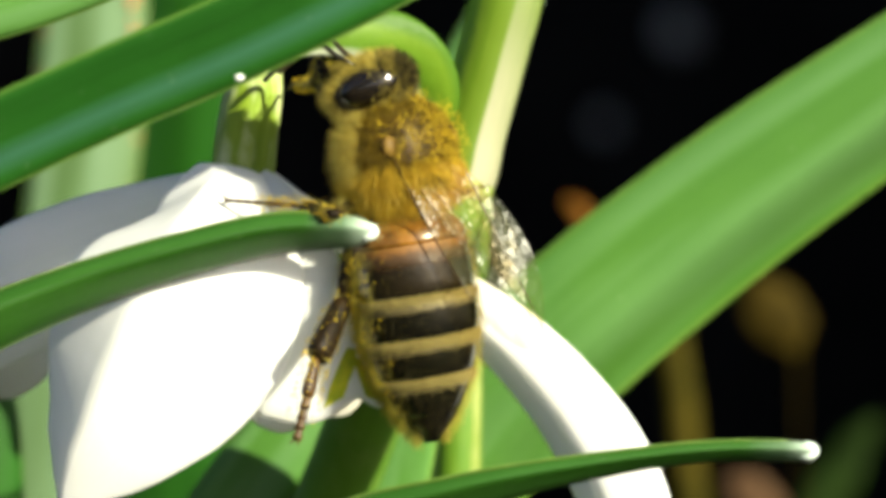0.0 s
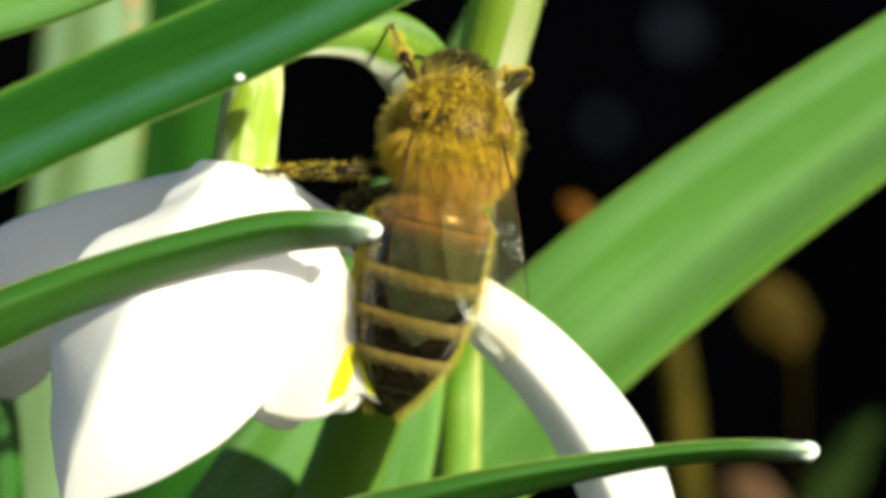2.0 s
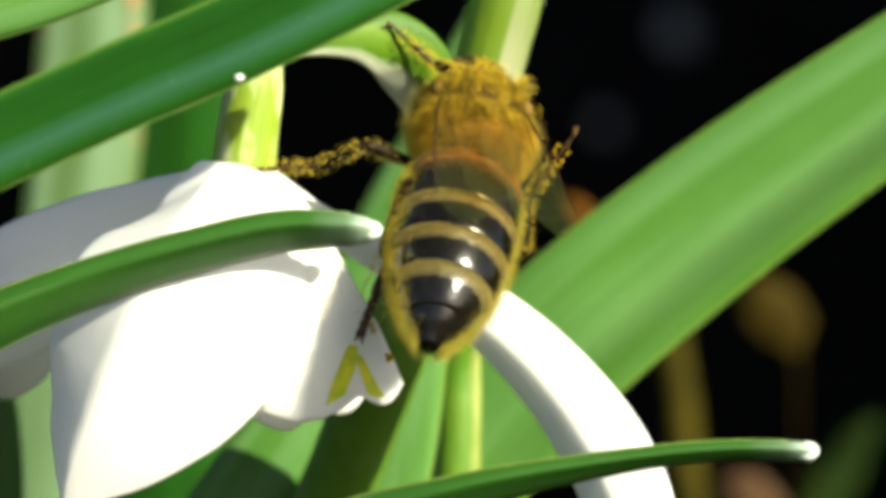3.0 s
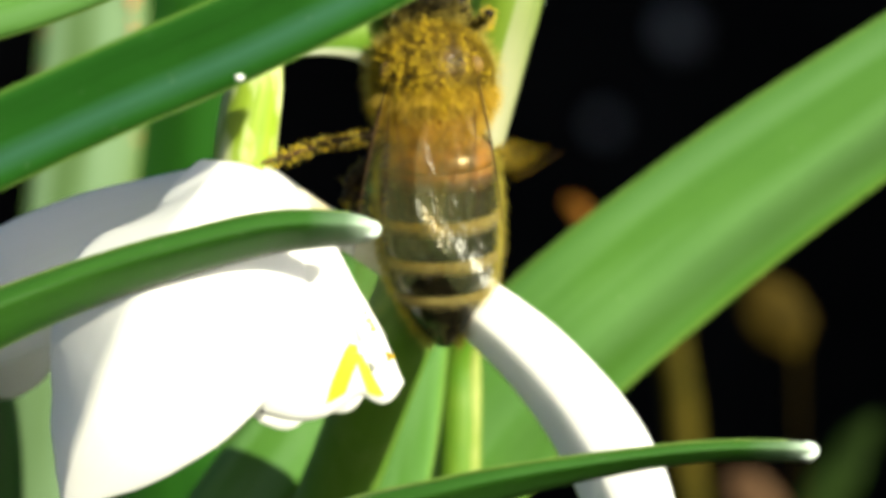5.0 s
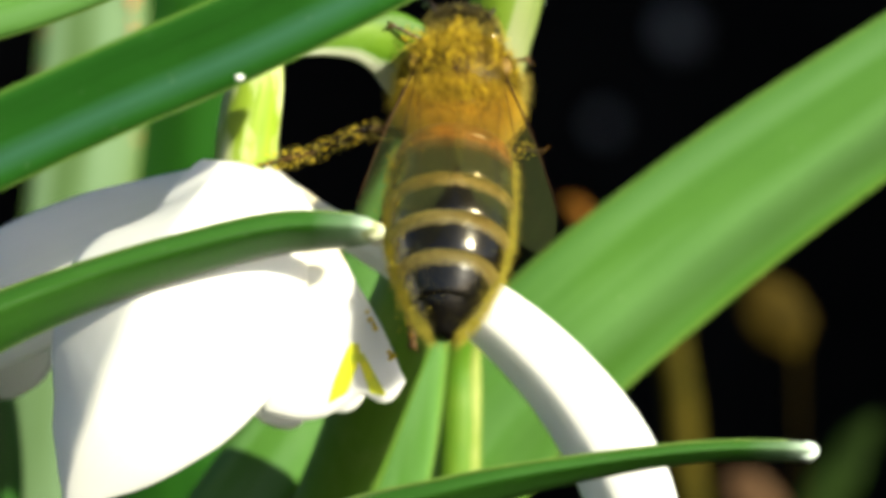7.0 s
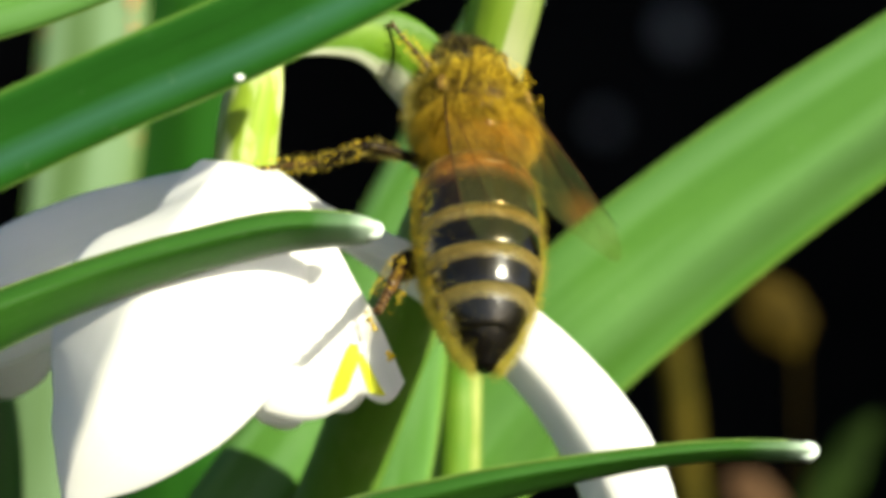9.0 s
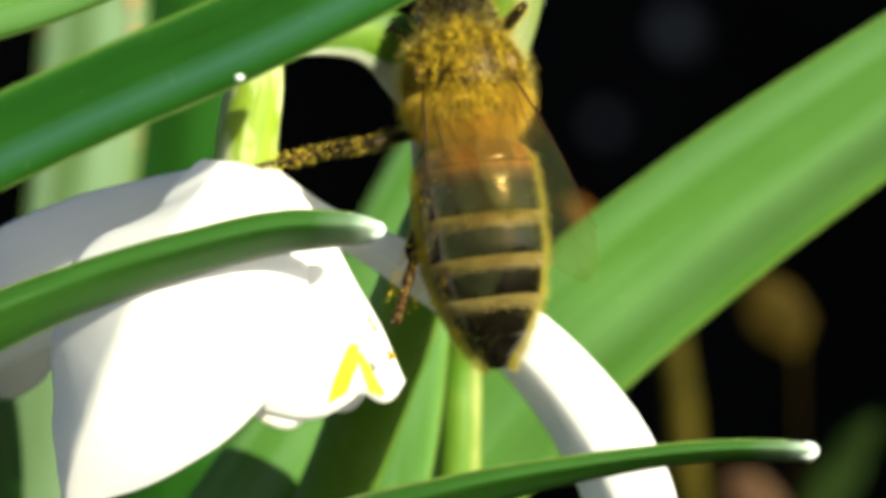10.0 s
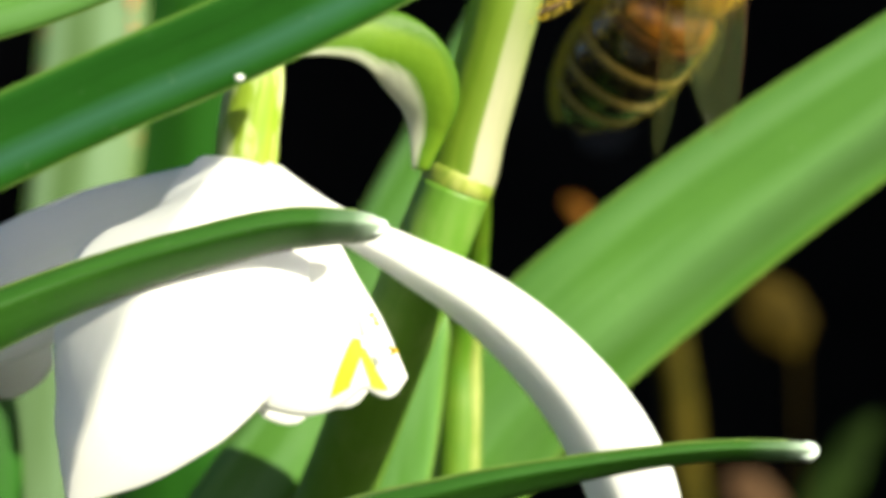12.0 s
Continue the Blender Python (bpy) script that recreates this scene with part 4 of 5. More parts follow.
def wing(s, length, width, veins, name, parent, label):
    """A thin membrane lying back along -y with its front edge outward; s is -1 on the left side."""
    front, rear = wing_outline(length, width, s)
    bm = bmesh.new()
    rows = []
    for (a, b), (c, d) in zip(front, rear):
        row = []
        for k in range(9):
            f = k / 8
            x, y = b + (d - b) * f, -(a + (c - a) * f)
            z = 0.07 * math.sin(f * 4 + a * 0.7) * (a / length) + 0.015 * math.sin(f * 9 + a * 2.2)
            row.append(bm.verts.new((s * x * MM, y * MM, z * MM)))
        rows.append(row)
    for r0, r1 in zip(rows, rows[1:]):
        for k in range(8):
            bm.faces.new((r0[k], r0[k + 1], r1[k + 1], r1[k]))
    ob = part(name, bm, WING, parent, label)
    for pts, r in veins:
        verts, faces = [], []
        c = curve_points([(s * x * width, -y * length, 0) for x, y in pts], 16)
        for i, p in enumerate(c):
            a, rr = -p[1], r * (0.62 - 0.5 * i / 16)
            z = 0.07 * math.sin(0.4 * 4 + a * 0.7) * (a / length) + 0.03
            for j in range(5):
                an = j * 2 * math.pi / 5
                verts.append(Vector((p[0] + rr * math.cos(an), p[1], z + rr * math.sin(an))) * MM)
        for i in range(16):
            for j in range(5):
                a, b = i * 5 + j, i * 5 + (j + 1) % 5
                faces.append((a, b, b + 5, a + 5))
        if parent is bee:
            mesh_object("vein", verts, faces, VEIN, ob)
    return ob


FORE_VEINS = [([(0.02, 0), (0.08, 0.25), (0.10, 0.5), (0.08, 0.8)], 0.10), ([(-0.02, 0.02), (-0.10, 0.25), (-0.16, 0.5), (0.02, 0.62)], 0.035),
              ([(-0.05, 0.05), (-0.30, 0.3), (-0.5, 0.5), (-0.62, 0.72)], 0.03), ([(-0.14, 0.42), (-0.3, 0.5), (-0.42, 0.62), (-0.5, 0.85)], 0.025),
              ([(-0.16, 0.5), (-0.24, 0.65), (-0.25, 0.8), (-0.15, 0.92)], 0.022), ([(-0.06, 0.06), (-0.5, 0.25), (-0.75, 0.4), (-0.85, 0.5)], 0.03),
              ([(-0.02, 0.02), (-0.2, 0.12), (-0.38, 0.22), (-0.5, 0.32)], 0.03), ([(-0.02, 0.02), (-0.06, 0.14), (-0.1, 0.26), (-0.14, 0.38)], 0.035)]
HIND_VEINS = [([(0.0, 0), (0.05, 0.3), (0.02, 0.6), (-0.1, 0.85)], 0.04), ([(-0.05, 0.02), (-0.3, 0.3), (-0.5, 0.55), (-0.6, 0.7)], 0.025)]
wings = {}
for s in (-1, 1):
    fore = wing(s, 8.4, 2.8, FORE_VEINS, "forewing", bee, "clear smoky forewing with brown veins")
    hind = wing(s, 5.9, 1.9, HIND_VEINS, "hindwing", fore, "small clear hindwing")
    hind.location = (-s * 0.35 * MM, -0.75 * MM, -0.18 * MM)
    hind.rotation_euler = (0, 0, radians(-s * 7))
    wings[s] = fore
    part("tegula", ball((s * 1.52, 0.35, 1.12), (0.34, 0.42, 0.24)), TEGULA, thorax, "tan scale over the wing root")
WING_ROOT = Vector((1.5, 0.1, 1.15))


# legs: an upper and a lower limb each
def limb(length, r0, r1, r2, flat, m=12):
    """Along +y from the joint, in mm."""
    bm = bmesh.new()
    rows = []
    prof = [(0.0, r0 * 0.6), (0.06, r0), (0.35, (r0 + r1) / 2), (0.65, r1), (0.92, r2), (1.0, r2 * 0.6)]
    c = curve_points(prof, 18)
    for y, r in c:
        row = [bm.verts.new((r * flat * math.cos(2 * math.pi * j / m) * MM, y * length * MM, r * math.sin(2 * math.pi * j / m) * MM)) for j in range(m)]
        rows.append(row)
    for a, b in zip(rows, rows[1:]):
        for j in range(m):
            bm.faces.new((a[j], a[(j + 1) % m], b[(j + 1) % m], b[j]))
    bm.faces.new(rows[0])
    bm.faces.new(rows[-1][::-1])
    return bm


def tarsus(start, length, r):
    """Five little joints and a claw."""
    bm = bmesh.new()
    at = start
    for k, share in enumerate((0.46, 0.16, 0.13, 0.12, 0.13)):
        ln = length * share
        rr = r * (1.25 if k == 0 else 0.72)
        b2 = limb(ln * 1.06, rr * 0.7, rr, rr * 0.95, 1.0 if k else 0.7, 8)
        bmesh.ops.translate(b2, verts=b2.verts, vec=(0, at * MM, 0))
        me = bpy.data.meshes.new("joint")
        b2.to_mesh(me)
        b2.free()
        bm.from_mesh(me)
        bpy.data.meshes.remove(me)
        at += ln
    for s in (-1, 1):
        b2 = limb(0.3, 0.05, 0.04, 0.015, 1.0, 6)
        bmesh.ops.transform(b2, matrix=Matrix.Translation((s * 0.05 * MM, at * MM, 0)) @ Matrix.Rotation(radians(-s * 30), 4, "Z") @ Matrix.Rotation(radians(-30), 4, "X"), verts=b2.verts)
        me = bpy.data.meshes.new("joint")
        b2.to_mesh(me)
        b2.free()
        bm.from_mesh(me)
        bpy.data.meshes.remove(me)
    return bm


def limb_roots(length, r, count, seed, y0=0.0):
    rng = random.Random(seed)
    out = []
    for _ in range(count):
        a = rng.uniform(0, 2 * math.pi)
        y = y0 + rng.random() * length
        out.append((Vector((math.cos(a) * r * 0.9, y, math.sin(a) * r * 0.9)), Vector((math.cos(a), 0.1, math.sin(a)))))
    return out


def ankle(g):
    """Reach from knee to foot, and the turns of tibia and tarsus off that line (degrees)."""
    a, b, bend = g["tibia"], g["tarsus"], radians(g["bend"])
    reach = math.sqrt(a * a + b * b + 2 * a * b * math.cos(bend))
    off = math.degrees(math.asin(b * math.sin(bend) / reach))
    return reach, off, g["bend"] - off


def bent(ob, g):
    """Bend a straight lower limb at its ankle."""
    reach, off, back = ankle(g)
    upper, lower = Matrix.Rotation(radians(-off), 3, "X"), Matrix.Rotation(radians(back), 3, "X")
    joint = Vector((0, g["tibia"] * MM, 0))
    for v in ob.data.vertices:
        v.co = upper @ v.co if v.co.y <= joint.y else upper @ joint + lower @ (v.co - joint)
    return ob


LEGS = {"front": dict(hip=(0.95, 1.15, -1.35), upper=2.5, tibia=1.7, tarsus=2.1, r=(0.24, 0.23, 0.11), bend=30),
        "middle": dict(hip=(1.3, -1.35, -1.3), upper=2.7, tibia=2.1, tarsus=3.0, r=(0.25, 0.25, 0.11), bend=34),
        "hind": dict(hip=(1.1, -1.9, -1.3), upper=3.0, tibia=2.7, tarsus=2.9, r=(0.40, 0.54, 0.25), bend=24)}
legs = {}
for kind, g in LEGS.items():
    for s in (-1, 1):
        r0, r1, r2 = g["r"]
        up = part("leg", limb(g["upper"], r0 * 0.8, r0, r0 * 0.8, 0.85), LEG_M, bee, kind + " leg, dark brown with yellow hairs")
        hairs("leg_hair", limb_roots(g["upper"], r0 * 0.85, 260, 21), FUR_PALE, up, 0.34, 0.007, (0, 0.3, 0), 8)
        low = [part("tibia", limb(g["tibia"], r1 * 0.7, r1, r1 * 0.95, 0.85 if kind == "hind" else 0.9), LEG_M, up),
               part("tarsus", tarsus(g["tibia"], g["tarsus"], r2), TARSUS_M, up, "jointed foot with claws"),
               hairs("foot_hair", limb_roots(g["tibia"] + g["tarsus"] * 0.5, r1 * 0.8, 300, 22), FUR_PALE, up, 0.32, 0.007, (0, 0.5, 0), 9),
               grains("leg_pollen", limb_roots(g["tibia"] + g["tarsus"] * 0.8, r1 * 0.95, 190, 23), up, 0.038, 10, "yellow pollen grains", 0.22)]
        legs[kind, s] = (up, [bent(ob, g) for ob in low])


# ---- how the bee and the flower move ----
def along_rows(rows, t):
    """Smooth value of rows (seconds, numbers...) at t."""
    k = len(rows)
    if t <= rows[0][0]:
        return np.array(rows[0][1:], float)
    if t >= rows[-1][0]:
        return np.array(rows[-1][1:], float)
    for i in range(k - 1):
        if rows[i][0] <= t <= rows[i + 1][0]:
            break
    t0, t1 = rows[i][0], rows[i + 1][0]
    p0, p1 = np.array(rows[i][1:], float), np.array(rows[i + 1][1:], float)
    h = t1 - t0

    def slope(j):
        if j <= 0 or j >= k - 1:
            return np.zeros(len(p0))
        a, b, c = rows[j - 1], rows[j], rows[j + 1]
        s0 = (np.array(b[1:], float) - np.array(a[1:], float)) / (b[0] - a[0])
        s1 = (np.array(c[1:], float) - np.array(b[1:], float)) / (c[0] - b[0])
        return np.where(s0 * s1 > 0, 2 * s0 * s1 / np.where(s0 + s1 == 0, 1, s0 + s1), 0)
    m0, m1 = slope(i), slope(i + 1)
    f = (t - t0) / h
    return (2 * f ** 3 - 3 * f * f + 1) * p0 + (f ** 3 - 2 * f * f + f) * h * m0 + (3 * f * f - 2 * f ** 3) * p1 + (f ** 3 - f * f) * h * m1


BASE = Matrix(((1, 0, 0, 0), (0, 0, -1, 0), (0, 1, 0, 0), (0, 0, 0, 1)))

# seconds; thorax x, y, z (mm); lean of the body to the right, pitch of the head towards the eye, roll of the back to the right (degrees)
BEE_ROWS = [
    (0, -1.56, -2.4, 3.28, -8.8, 2.9, 46),
    (0.5, -1.57, -2.4, 4.15, -7.9, 5, 30),
    (0.8, -1.07, -2, 3.89, 2.1, 5.9, 20),
    (1, -0.31, -1.2, 3.87, 6.5, -4.8, 18),
    (1.5, 0.72, -0.2, 4.66, 14.2, -9.2, 10),
    (2, 0.3, -1, 3.95, 10.1, -10, 10),
    (2.5, 0.53, 0, 4.91, 6, -13.4, 6),
    (3, 1.09, 1.5, 4.36, 5.1, -43.3, 12),
    (3.3, 0.83, 1.5, 4.46, 6, -34, 6),
    (4, 0.12, 1.5, 5.07, 3, -5, 2),
    (4.8, -0.36, 1.5, 5.52, 0, 3.5, 0),
    (5, -0.39, 1.5, 6.12, -4.2, 3.9, 0),
    (5.5, 0.36, 1, 4.94, 1.6, -9.8, 0),
    (6, 0.37, 1.5, 4.79, 0.7, -9.5, 3),
    (6.5, 0.55, 0.5, 6.56, 4, -9.6, 0),
    (7, 0.56, 1.5, 5.75, 3.5, -25, 0),
    (7.4, 0.32, 1.5, 5.07, 4, -20, 2),
    (8.2, 0.57, 1.5, 4.67, -2, -12, 12),
    (8.8, 0.91, 1.5, 5.02, -7.8, -27.9, 28),
    (9, 1.06, 1.5, 4.7, -4.5, -34.3, 24),
    (9.5, -0.28, -0.6, 4, 2.3, 2.9, 0),
    (10, 0.76, 0.5, 5.9, -7.1, -6.4, 4),
    (10.5, -0.47, -2, 6.93, 4.1, 11.6, 0),
    (10.8, 1.29, -1.5, 7, 4.2, 6.9, 4),
    (11, 4.85, 0.5, 6.23, 11.8, -3.7, 12),
    (11.2, 6.76, 3, 6.75, 18, 0, 62),
    (11.5, 7.79, 5, 7.75, 20, 0, 70),
    (11.8, 8.83, 6.5, 9.6, 23.3, 21.7, 45),
    (12, 9.48, 8, 11.39, 20.1, 1, 20),
]
# seconds; head: nod towards the breast, turn to the left; abdomen: swing to the right, curl under, twist
NOD_ROWS = [
    (0, 12, 4, 0, 0, -26),
    (0.2, 14, 4, 0, 0, -24),
    (0.5, 30, 6, 0, 0, -14),
    (0.8, 38, 8, 3, 5, -8),
    (1.0, 80, 0, -2, 18, -4),
    (1.5, 70, 0, -5, 24, 0),
    (2.0, 80, 0, -1, 14, 0),
    (2.5, 86, 0, 0, 24, 0),
    (3, 48, 0, -5, 0, 0),
    (4.8, 30, 0, 0, 8, 0),
    (5, 36, 0, -2, 12, 0),
    (5.5, 46, 0, 0, 24, 0),
    (6.0, 55, 0, 0, 26, 0),
    (6.5, 45, 0, 0, 0, 0),
    (7.0, 52, 0, 0, -12, 0),
    (7.5, 50, 0, 0, -8, 0),
    (8.8, 48, 0, 0, 0, -8),
    (9.0, 36, 0, 0, 0, -8),
    (9.5, 40, 0, 0, 0, 0),
    (10.0, 50, 0, 0, 0, 0),
    (10.5, 25, 0, 0, 0, 0),
    (11.0, 25, 0, 4, 0, 0),
    (11.2, 20, 0, 0, 25, 0),
    (11.5, 20, 0, 0, 28, 0),
    (11.8, 20, 0, 0, 26, 0),
    (12, 20, 0, 0, 40, 0),
]
# seconds; left wing spread, raise; right wing spread, raise; twist of the left wing, of the right wing
WING_ROWS = [
    (0, -16, 16, 20, 5, 0, 32),
    (0.5, -8, 14, 20, 14, 0, 0),
    (1.0, 4, 12, 6, 12, 0, 0),
    (1.5, 0, 12, 12, 12, 0, 0),
    (2.5, 0, 12, 16, 14, 0, 0),
    (3.0, 0, 14, 14, 16, 0, 0),
    (4.8, 12, 12, 6, 12, 0, 0),
    (5, 14, 12, 4, 12, 0, 0),
    (5.5, 6, 12, 8, 12, 0, 0),
    (6.0, 2, 12, 14, 12, 0, 0),
    (6.5, 12, 12, 10, 12, 0, 0),
    (7, 14, 14, 18, 14, 0, 0),
    (8.8, 0, 12, 22, 14, 0, 0),
    (9.0, 0, 12, 20, 14, 0, 0),
    (9.5, 8, 12, 4, 12, 0, 0),
    (10.0, 0, 12, 18, 14, 0, 0),
    (10.3, 10, 12, 14, 12, 0, 0),
    (10.5, 42, 12, 36, 12, 0, 0),
    (10.6, 62, 20, 44, 20, 0, 0),
    (10.7, 70, 5, 20, 5, 0, 0),
    (10.8, 58, 10, 40, 10, 0, 0),
    (10.9, 45, 30, 42, 10, 0, 0),
    (11.0, 6, 13, 40, 8, 0, 4),
    (11.2, 8, 12, 14, 20, 0, 0),
    (11.5, -22, 12, 10, 20, 25, 0),
    (11.8, -8, 6, 36, -6, 42, 0),
    (12, -11, 10, 0, 36, 66, 0),
]
# feet: seconds, then x, y, z in mm of the plan
FEET = {
    ("front", -1): [(0, -5.32, 1, 5.86), (0.3, -6.72, 1, 5.56), (0.5, -7.73, 1, 5.56), (0.8, -7.13, 1, 5.66), (1, -1.60, 2, 8.53), (1.2, -1.86, 2, 8.03), (9.6, -1.80, 2, 8.03), (10, -1.80, 2, 7.92), (10.5, -2.41, 2, 8.53), (10.8, -1.70, 2, 8.13), (11, -0.49, 3, 8.18), (11.2, -0.90, 4, 7.62), (11.5, -0.39, 4, 7.72), (12, 2.09, 5, 8.08)],
    ("middle", -1): [(0, -7.58, -2, 1.70), (0.4, -7.58, -2, 1.70), (0.65, -6.00, -2, 2.39), (0.85, -9.04, 1, 2.68), (1, -8.84, 1, 2.68), (1.3, -7.83, 1, 2.72), (1.5, -7.43, 1, 2.76), (10.5, -7.23, 1, 2.84), (10.75, -5.11, 1, 3.44), (11, -2.92, 2, 6.14), (11.2, -1.11, 3.5, 6.98), (11.5, -1.42, 4, 6.39), (12, 2.50, 5, 8.19)],
    ("hind", -1): [(0, -5.20, -5, -7.23), (0.5, -5.06, -5, -6.36), (1, -4.95, -5, -5.30), (1.25, -3.61, -3, -4.88), (1.5, -1.57, -1, -4.79), (1.8, -2.33, -2, -3.12), (2, -2.46, -2, -2.33), (2.3, -2.95, -2, -3.04), (2.5, -2.78, -2, -3.19), (3, -2.90, -2, -3.04), (3.3, -2.84, -2, -3.13), (4.8, -0.29, 4.5, -2.04), (5.5, -0.29, 4.5, -2.45), (5.8, -0.9, 5.5, -3.40), (6, -0.9, 5.5, -3.15), (6.3, -1.0, 5.5, -3.6), (7, -1.09, 3, -3.56), (7.4, -1.68, 0, -3.58), (8.5, -2.19, -3, -3.47), (8.8, -2.19, -3, -3.47), (9, -2.26, -4, -2.16), (9.3, -2.68, 0, -3.98), (9.6, -2.28, 0, -4.38), (10, -1.63, -1, -2.52), (10.5, -1.69, 1, -1.59), (11, -0.86, 4, 2.79), (11.2, 1.57, 4.5, 0.84), (11.5, 1.82, 5, 0.95), (12, 7.13, 9, 9.78)],
    ("front", 1): [(0, -4.57, 3, 6.75), (0.7, -4.19, 4, 7.00), (1, 1.36, 4.5, 6.82), (1.4, 2.92, 0, 6.42), (1.6, 3.97, -2, 6.33), (1.9, 2.39, 4.5, 6.61), (2.6, 1.99, 5.5, 6.45), (3, 1.59, 7, 6.09), (3.4, 1.78, 5.5, 6.86), (5, 1.77, 4.5, 8.26), (5.4, 3.16, 2, 6.30), (6, 1.98, 4.5, 7.85), (7, 3.02, 3, 6.86), (8, 2.39, 4.5, 6.61), (10.5, 2.18, 4.5, 8.67), (11, 4.05, 5, 9.74), (12, 6.66, 8, 12.66)],
    ("middle", 1): [(0, 1.36, 5, 2.29), (1.5, 1.57, 4.6, 2.91), (2.8, 3.57, 2, 2.86), (3, 4.68, 0, 4.12), (3.3, 3.18, 3, 3.08), (4.7, 2.96, 2, 2.86), (5, 3.42, 0, 2.82), (5.4, 2.37, 3, 2.26), (6, 2.76, 2, 2.25), (6.5, 3.42, 0, 3.72), (7.2, 3.34, 1, 3.44), (8, 1.98, 4.6, 3.32), (9.5, 1.96, 3, 2.88), (10.5, 3.32, 0, 5.22), (11, 4.46, 5, 6.02), (11.2, 4.46, 5, 6.02), (12, 7.71, 8, 10.56)],
    ("hind", 1): [(0, 1.36, 4, -2.44), (5, 0.95, 5, -1.22), (5.2, 0.94, 4, -2.44), (5.5, 0.50, 5, -5.5), (5.8, 1.62, 5, -4.1), (6, 2.25, 4.6, -4.3), (6.3, 2.35, 4.4, -2.6), (6.5, 2.2, 4.4, -2.4), (6.8, 1.56, 4, -2.44), (10.5, 0.94, 4, -1.62), (11.2, 4.46, 5, 2.29), (12, 8.19, 9, 9.35)],
}


def bee_pose(t):
    x, y, z, lean, pitch, roll = along_rows(BEE_ROWS, t)
    turn = Matrix.Rotation(radians(lean), 4, "Y") @ Matrix.Rotation(radians(pitch), 4, "X") @ BASE @ Matrix.Rotation(radians(roll), 4, "Y")
    return Matrix.Translation(mm((x, y, z))) @ turn


def bone(origin, tip, pole):
    """Pose whose +y runs from origin to tip, z towards the pole."""
    y = (tip - origin).normalized()
    x = y.cross(pole)
    x = x.normalized() if x.length > 1e-6 else y.orthogonal().normalized()
    z = x.cross(y)
    return Matrix.Translation(origin) @ Matrix((x, y, z)).transposed().to_4x4()


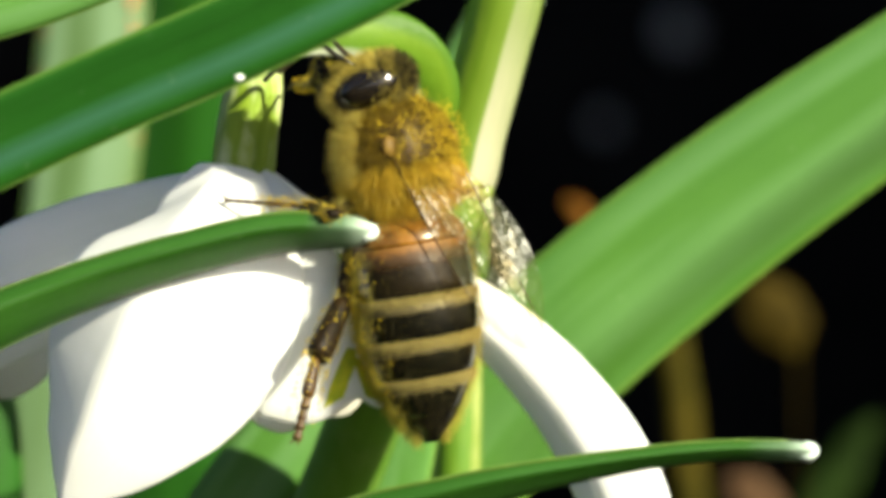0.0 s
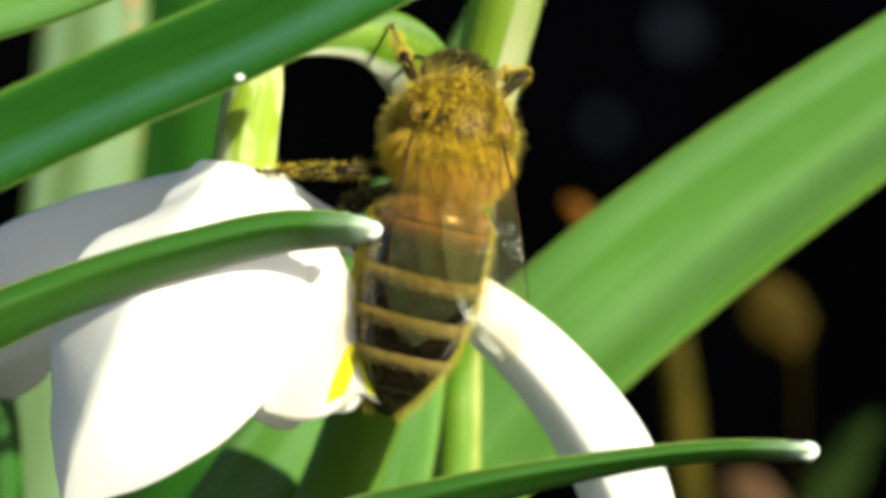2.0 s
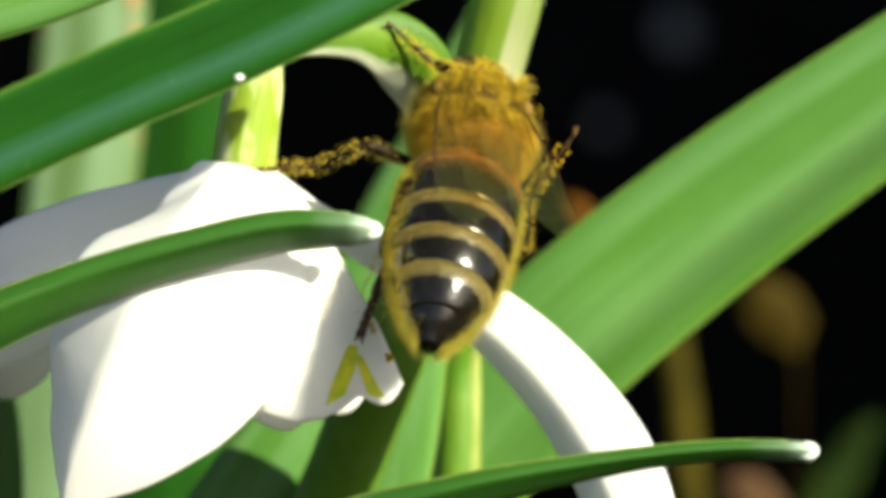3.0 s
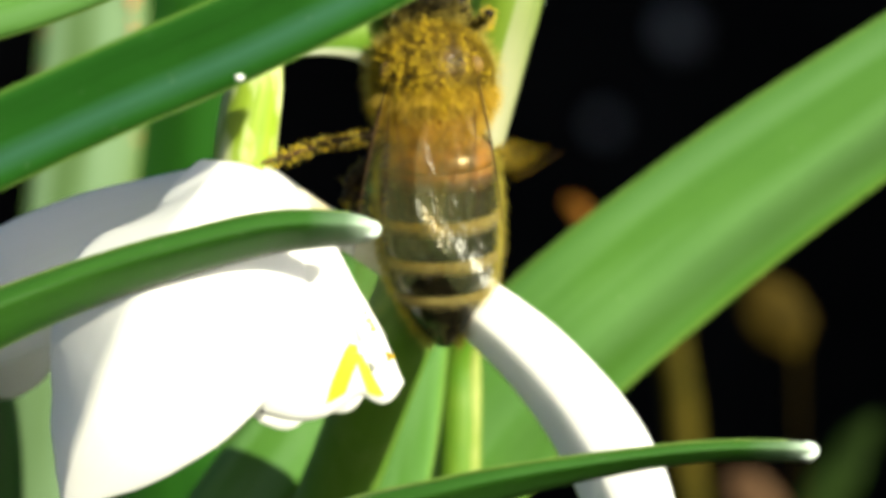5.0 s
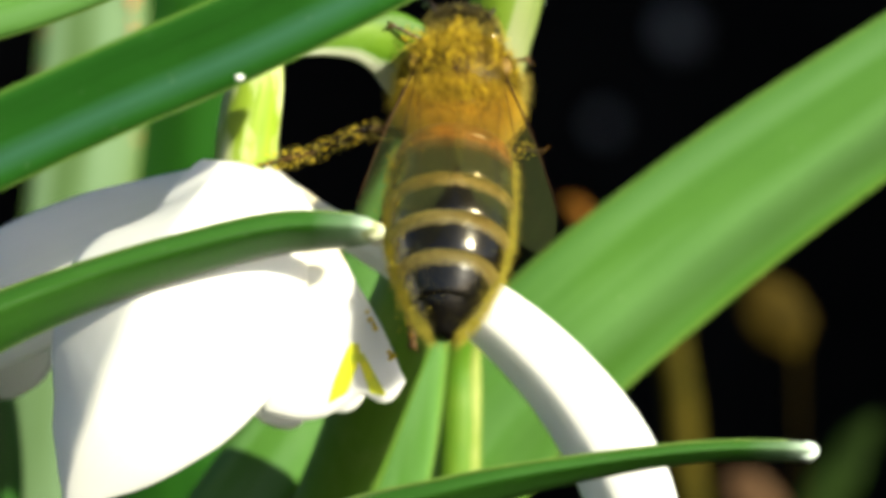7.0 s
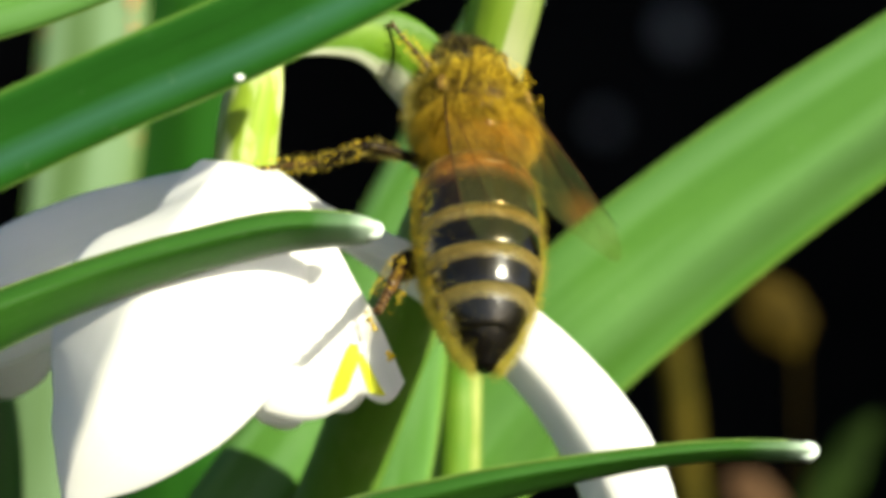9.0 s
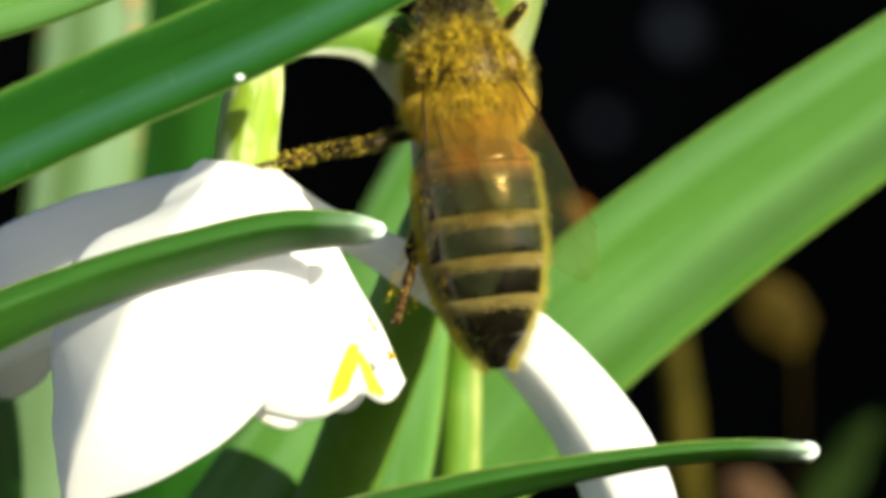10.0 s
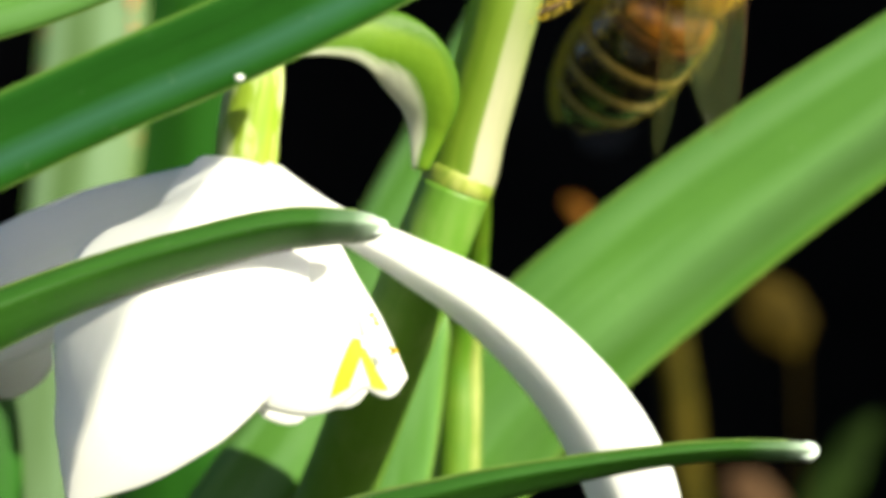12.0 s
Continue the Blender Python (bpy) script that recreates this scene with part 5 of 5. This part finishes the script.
def motions():
    times = [i / 10 for i in range(121)]
    poses = [(t, bee_pose(t)) for t in times]
    walk(bee, poses)
    heads, bellies = [], []
    for t in times:
        nod, yaw, swing, curl, twist = along_rows(NOD_ROWS, t)
        tilt = along_rows(TILT_ROWS, t)[0]
        heads.append((t, Matrix.Translation(NECK * MM) @ Matrix.Rotation(radians(tilt), 4, "Y") @ Matrix.Rotation(radians(-nod), 4, "X") @ Matrix.Rotation(radians(yaw), 4, "Z")))
        bellies.append((t, Matrix.Translation(WAIST * MM) @ Matrix.Rotation(radians(swing), 4, "Z") @ Matrix.Rotation(radians(curl), 4, "X") @ Matrix.Rotation(radians(twist), 4, "Y")))
    walk(head, heads)
    for s in (-1, 1):
        walk(antennae[s], [(t, Matrix.Translation(Vector((s * FEELER.x, FEELER.y, FEELER.z)) * MM) @ Matrix.Rotation(radians(a), 4, "X")) for t, a in FEELER_ROWS])
    walk(abdomen, bellies)
    for s in (-1, 1):
        rows = []
        for t in times:
            v = along_rows(WING_ROWS, t)
            spread, lift = (v[0], v[1]) if s < 0 else (v[2], v[3])
            root = Vector((s * WING_ROOT.x, WING_ROOT.y, WING_ROOT.z)) * MM
            rows.append((t, Matrix.Translation(root) @ Matrix.Rotation(radians(s * spread), 4, "Z") @ Matrix.Rotation(radians(-lift), 4, "X") @ Matrix.Rotation(radians(s * 14 + (v[4] if s < 0 else v[5])), 4, "Y")))
        walk(wings[s], rows)
    for (kind, s), (up, low) in legs.items():
        g = LEGS[kind]
        l1, l2 = g["upper"] * MM, ankle(g)[0] * MM
        hip = Vector((s * g["hip"][0], g["hip"][1], g["hip"][2])) * MM
        ups, lows = [], []
        for t, m in poses:
            foot = m.inverted() @ mm(along_rows(FEET[kind, s], t))
            d = foot - hip
            r = min(max(d.length, abs(l1 - l2) * 1.15), (l1 + l2) * 0.985)
            way = d.normalized()
            a = (l1 * l1 - l2 * l2 + r * r) / (2 * r)
            h = math.sqrt(max(l1 * l1 - a * a, 0))
            pole = Vector({"front": (s * 0.6, 0.5, 1.0), "middle": (-0.3, -0.18, 0.9) if s < 0 else (0.1, -0.5, -0.6), "hind": (-0.3, -1.0, -0.15) if s < 0 else (0.0, -0.3, -1.0)}[kind])
            side = (pole - way * pole.dot(way)).normalized()
            knee = hip + way * a + side * h
            mu = bone(hip, knee, side)
            ml = bone(knee, hip + way * r, side)
            ups.append((t, mu))
            lows.append((t, mu.inverted() @ ml))
        walk(up, ups)
        for ob in low:
            walk(ob, lows)
    sway = []
    for t in times:
        x, z, a = along_rows(SWAY_ROWS, t)
        sway.append((t, Matrix.Translation(FLOWER_AT + Vector((x, 0, z)) * MM) @ Matrix.Rotation(radians(a), 4, "Y")))
    walk(flower, sway)
    walk(FRONT_LEAF, [(t, pose(x * MM, 0, z * MM)) for t, x, z in LEAF_ROWS])


# seconds; roll of the head to the right
TILT_ROWS = [(0.0, 34), (0.3, 32), (0.6, 20), (0.9, 0), (12.0, 0)]
# seconds; swing of the antennae
FEELER_ROWS = [(0.0, -88), (0.3, -80), (0.6, -20), (0.9, 0), (3.0, 6), (5.0, -4), (6.0, 8), (9.0, 0), (9.5, 6), (10.0, -4), (12.0, 0)]
# seconds; drift x, z (mm) of the front leaf
LEAF_ROWS = [(0.0, -0.34, -0.16), (0.5, -0.28, -0.15), (1.5, -0.22, -0.11), (3.0, -0.22, -0.10), (5.0, -0.26, -0.08), (5.5, -0.16, -0.14), (7.0, -0.12, -0.13),
             (9.0, -0.16, -0.10), (10.0, -0.10, -0.10), (10.5, -0.16, -0.10), (11.0, -0.06, -0.08), (11.5, -0.02, 0.0), (12.0, 0.0, 0.0)]
# seconds; shift x, z (mm) and tilt of the flower under the bee's weight
SWAY_ROWS = [(0.0, -0.06, -0.28, 0.75), (1.0, -0.05, -0.22, 0.6), (1.5, -0.04, -0.16, 0.5), (3.0, -0.04, -0.2, 0.5), (5.0, -0.04, -0.16, 0.5), (5.5, -0.02, -0.15, 0.2), (7.0, -0.02, -0.15, 0.25), (9.0, -0.03, -0.16, 0.35), (10.5, -0.02, -0.14, 0.25), (11.0, 0, -0.1, 0.05), (11.5, 0, 0, 0), (12.0, 0, 0, 0)]
motions()
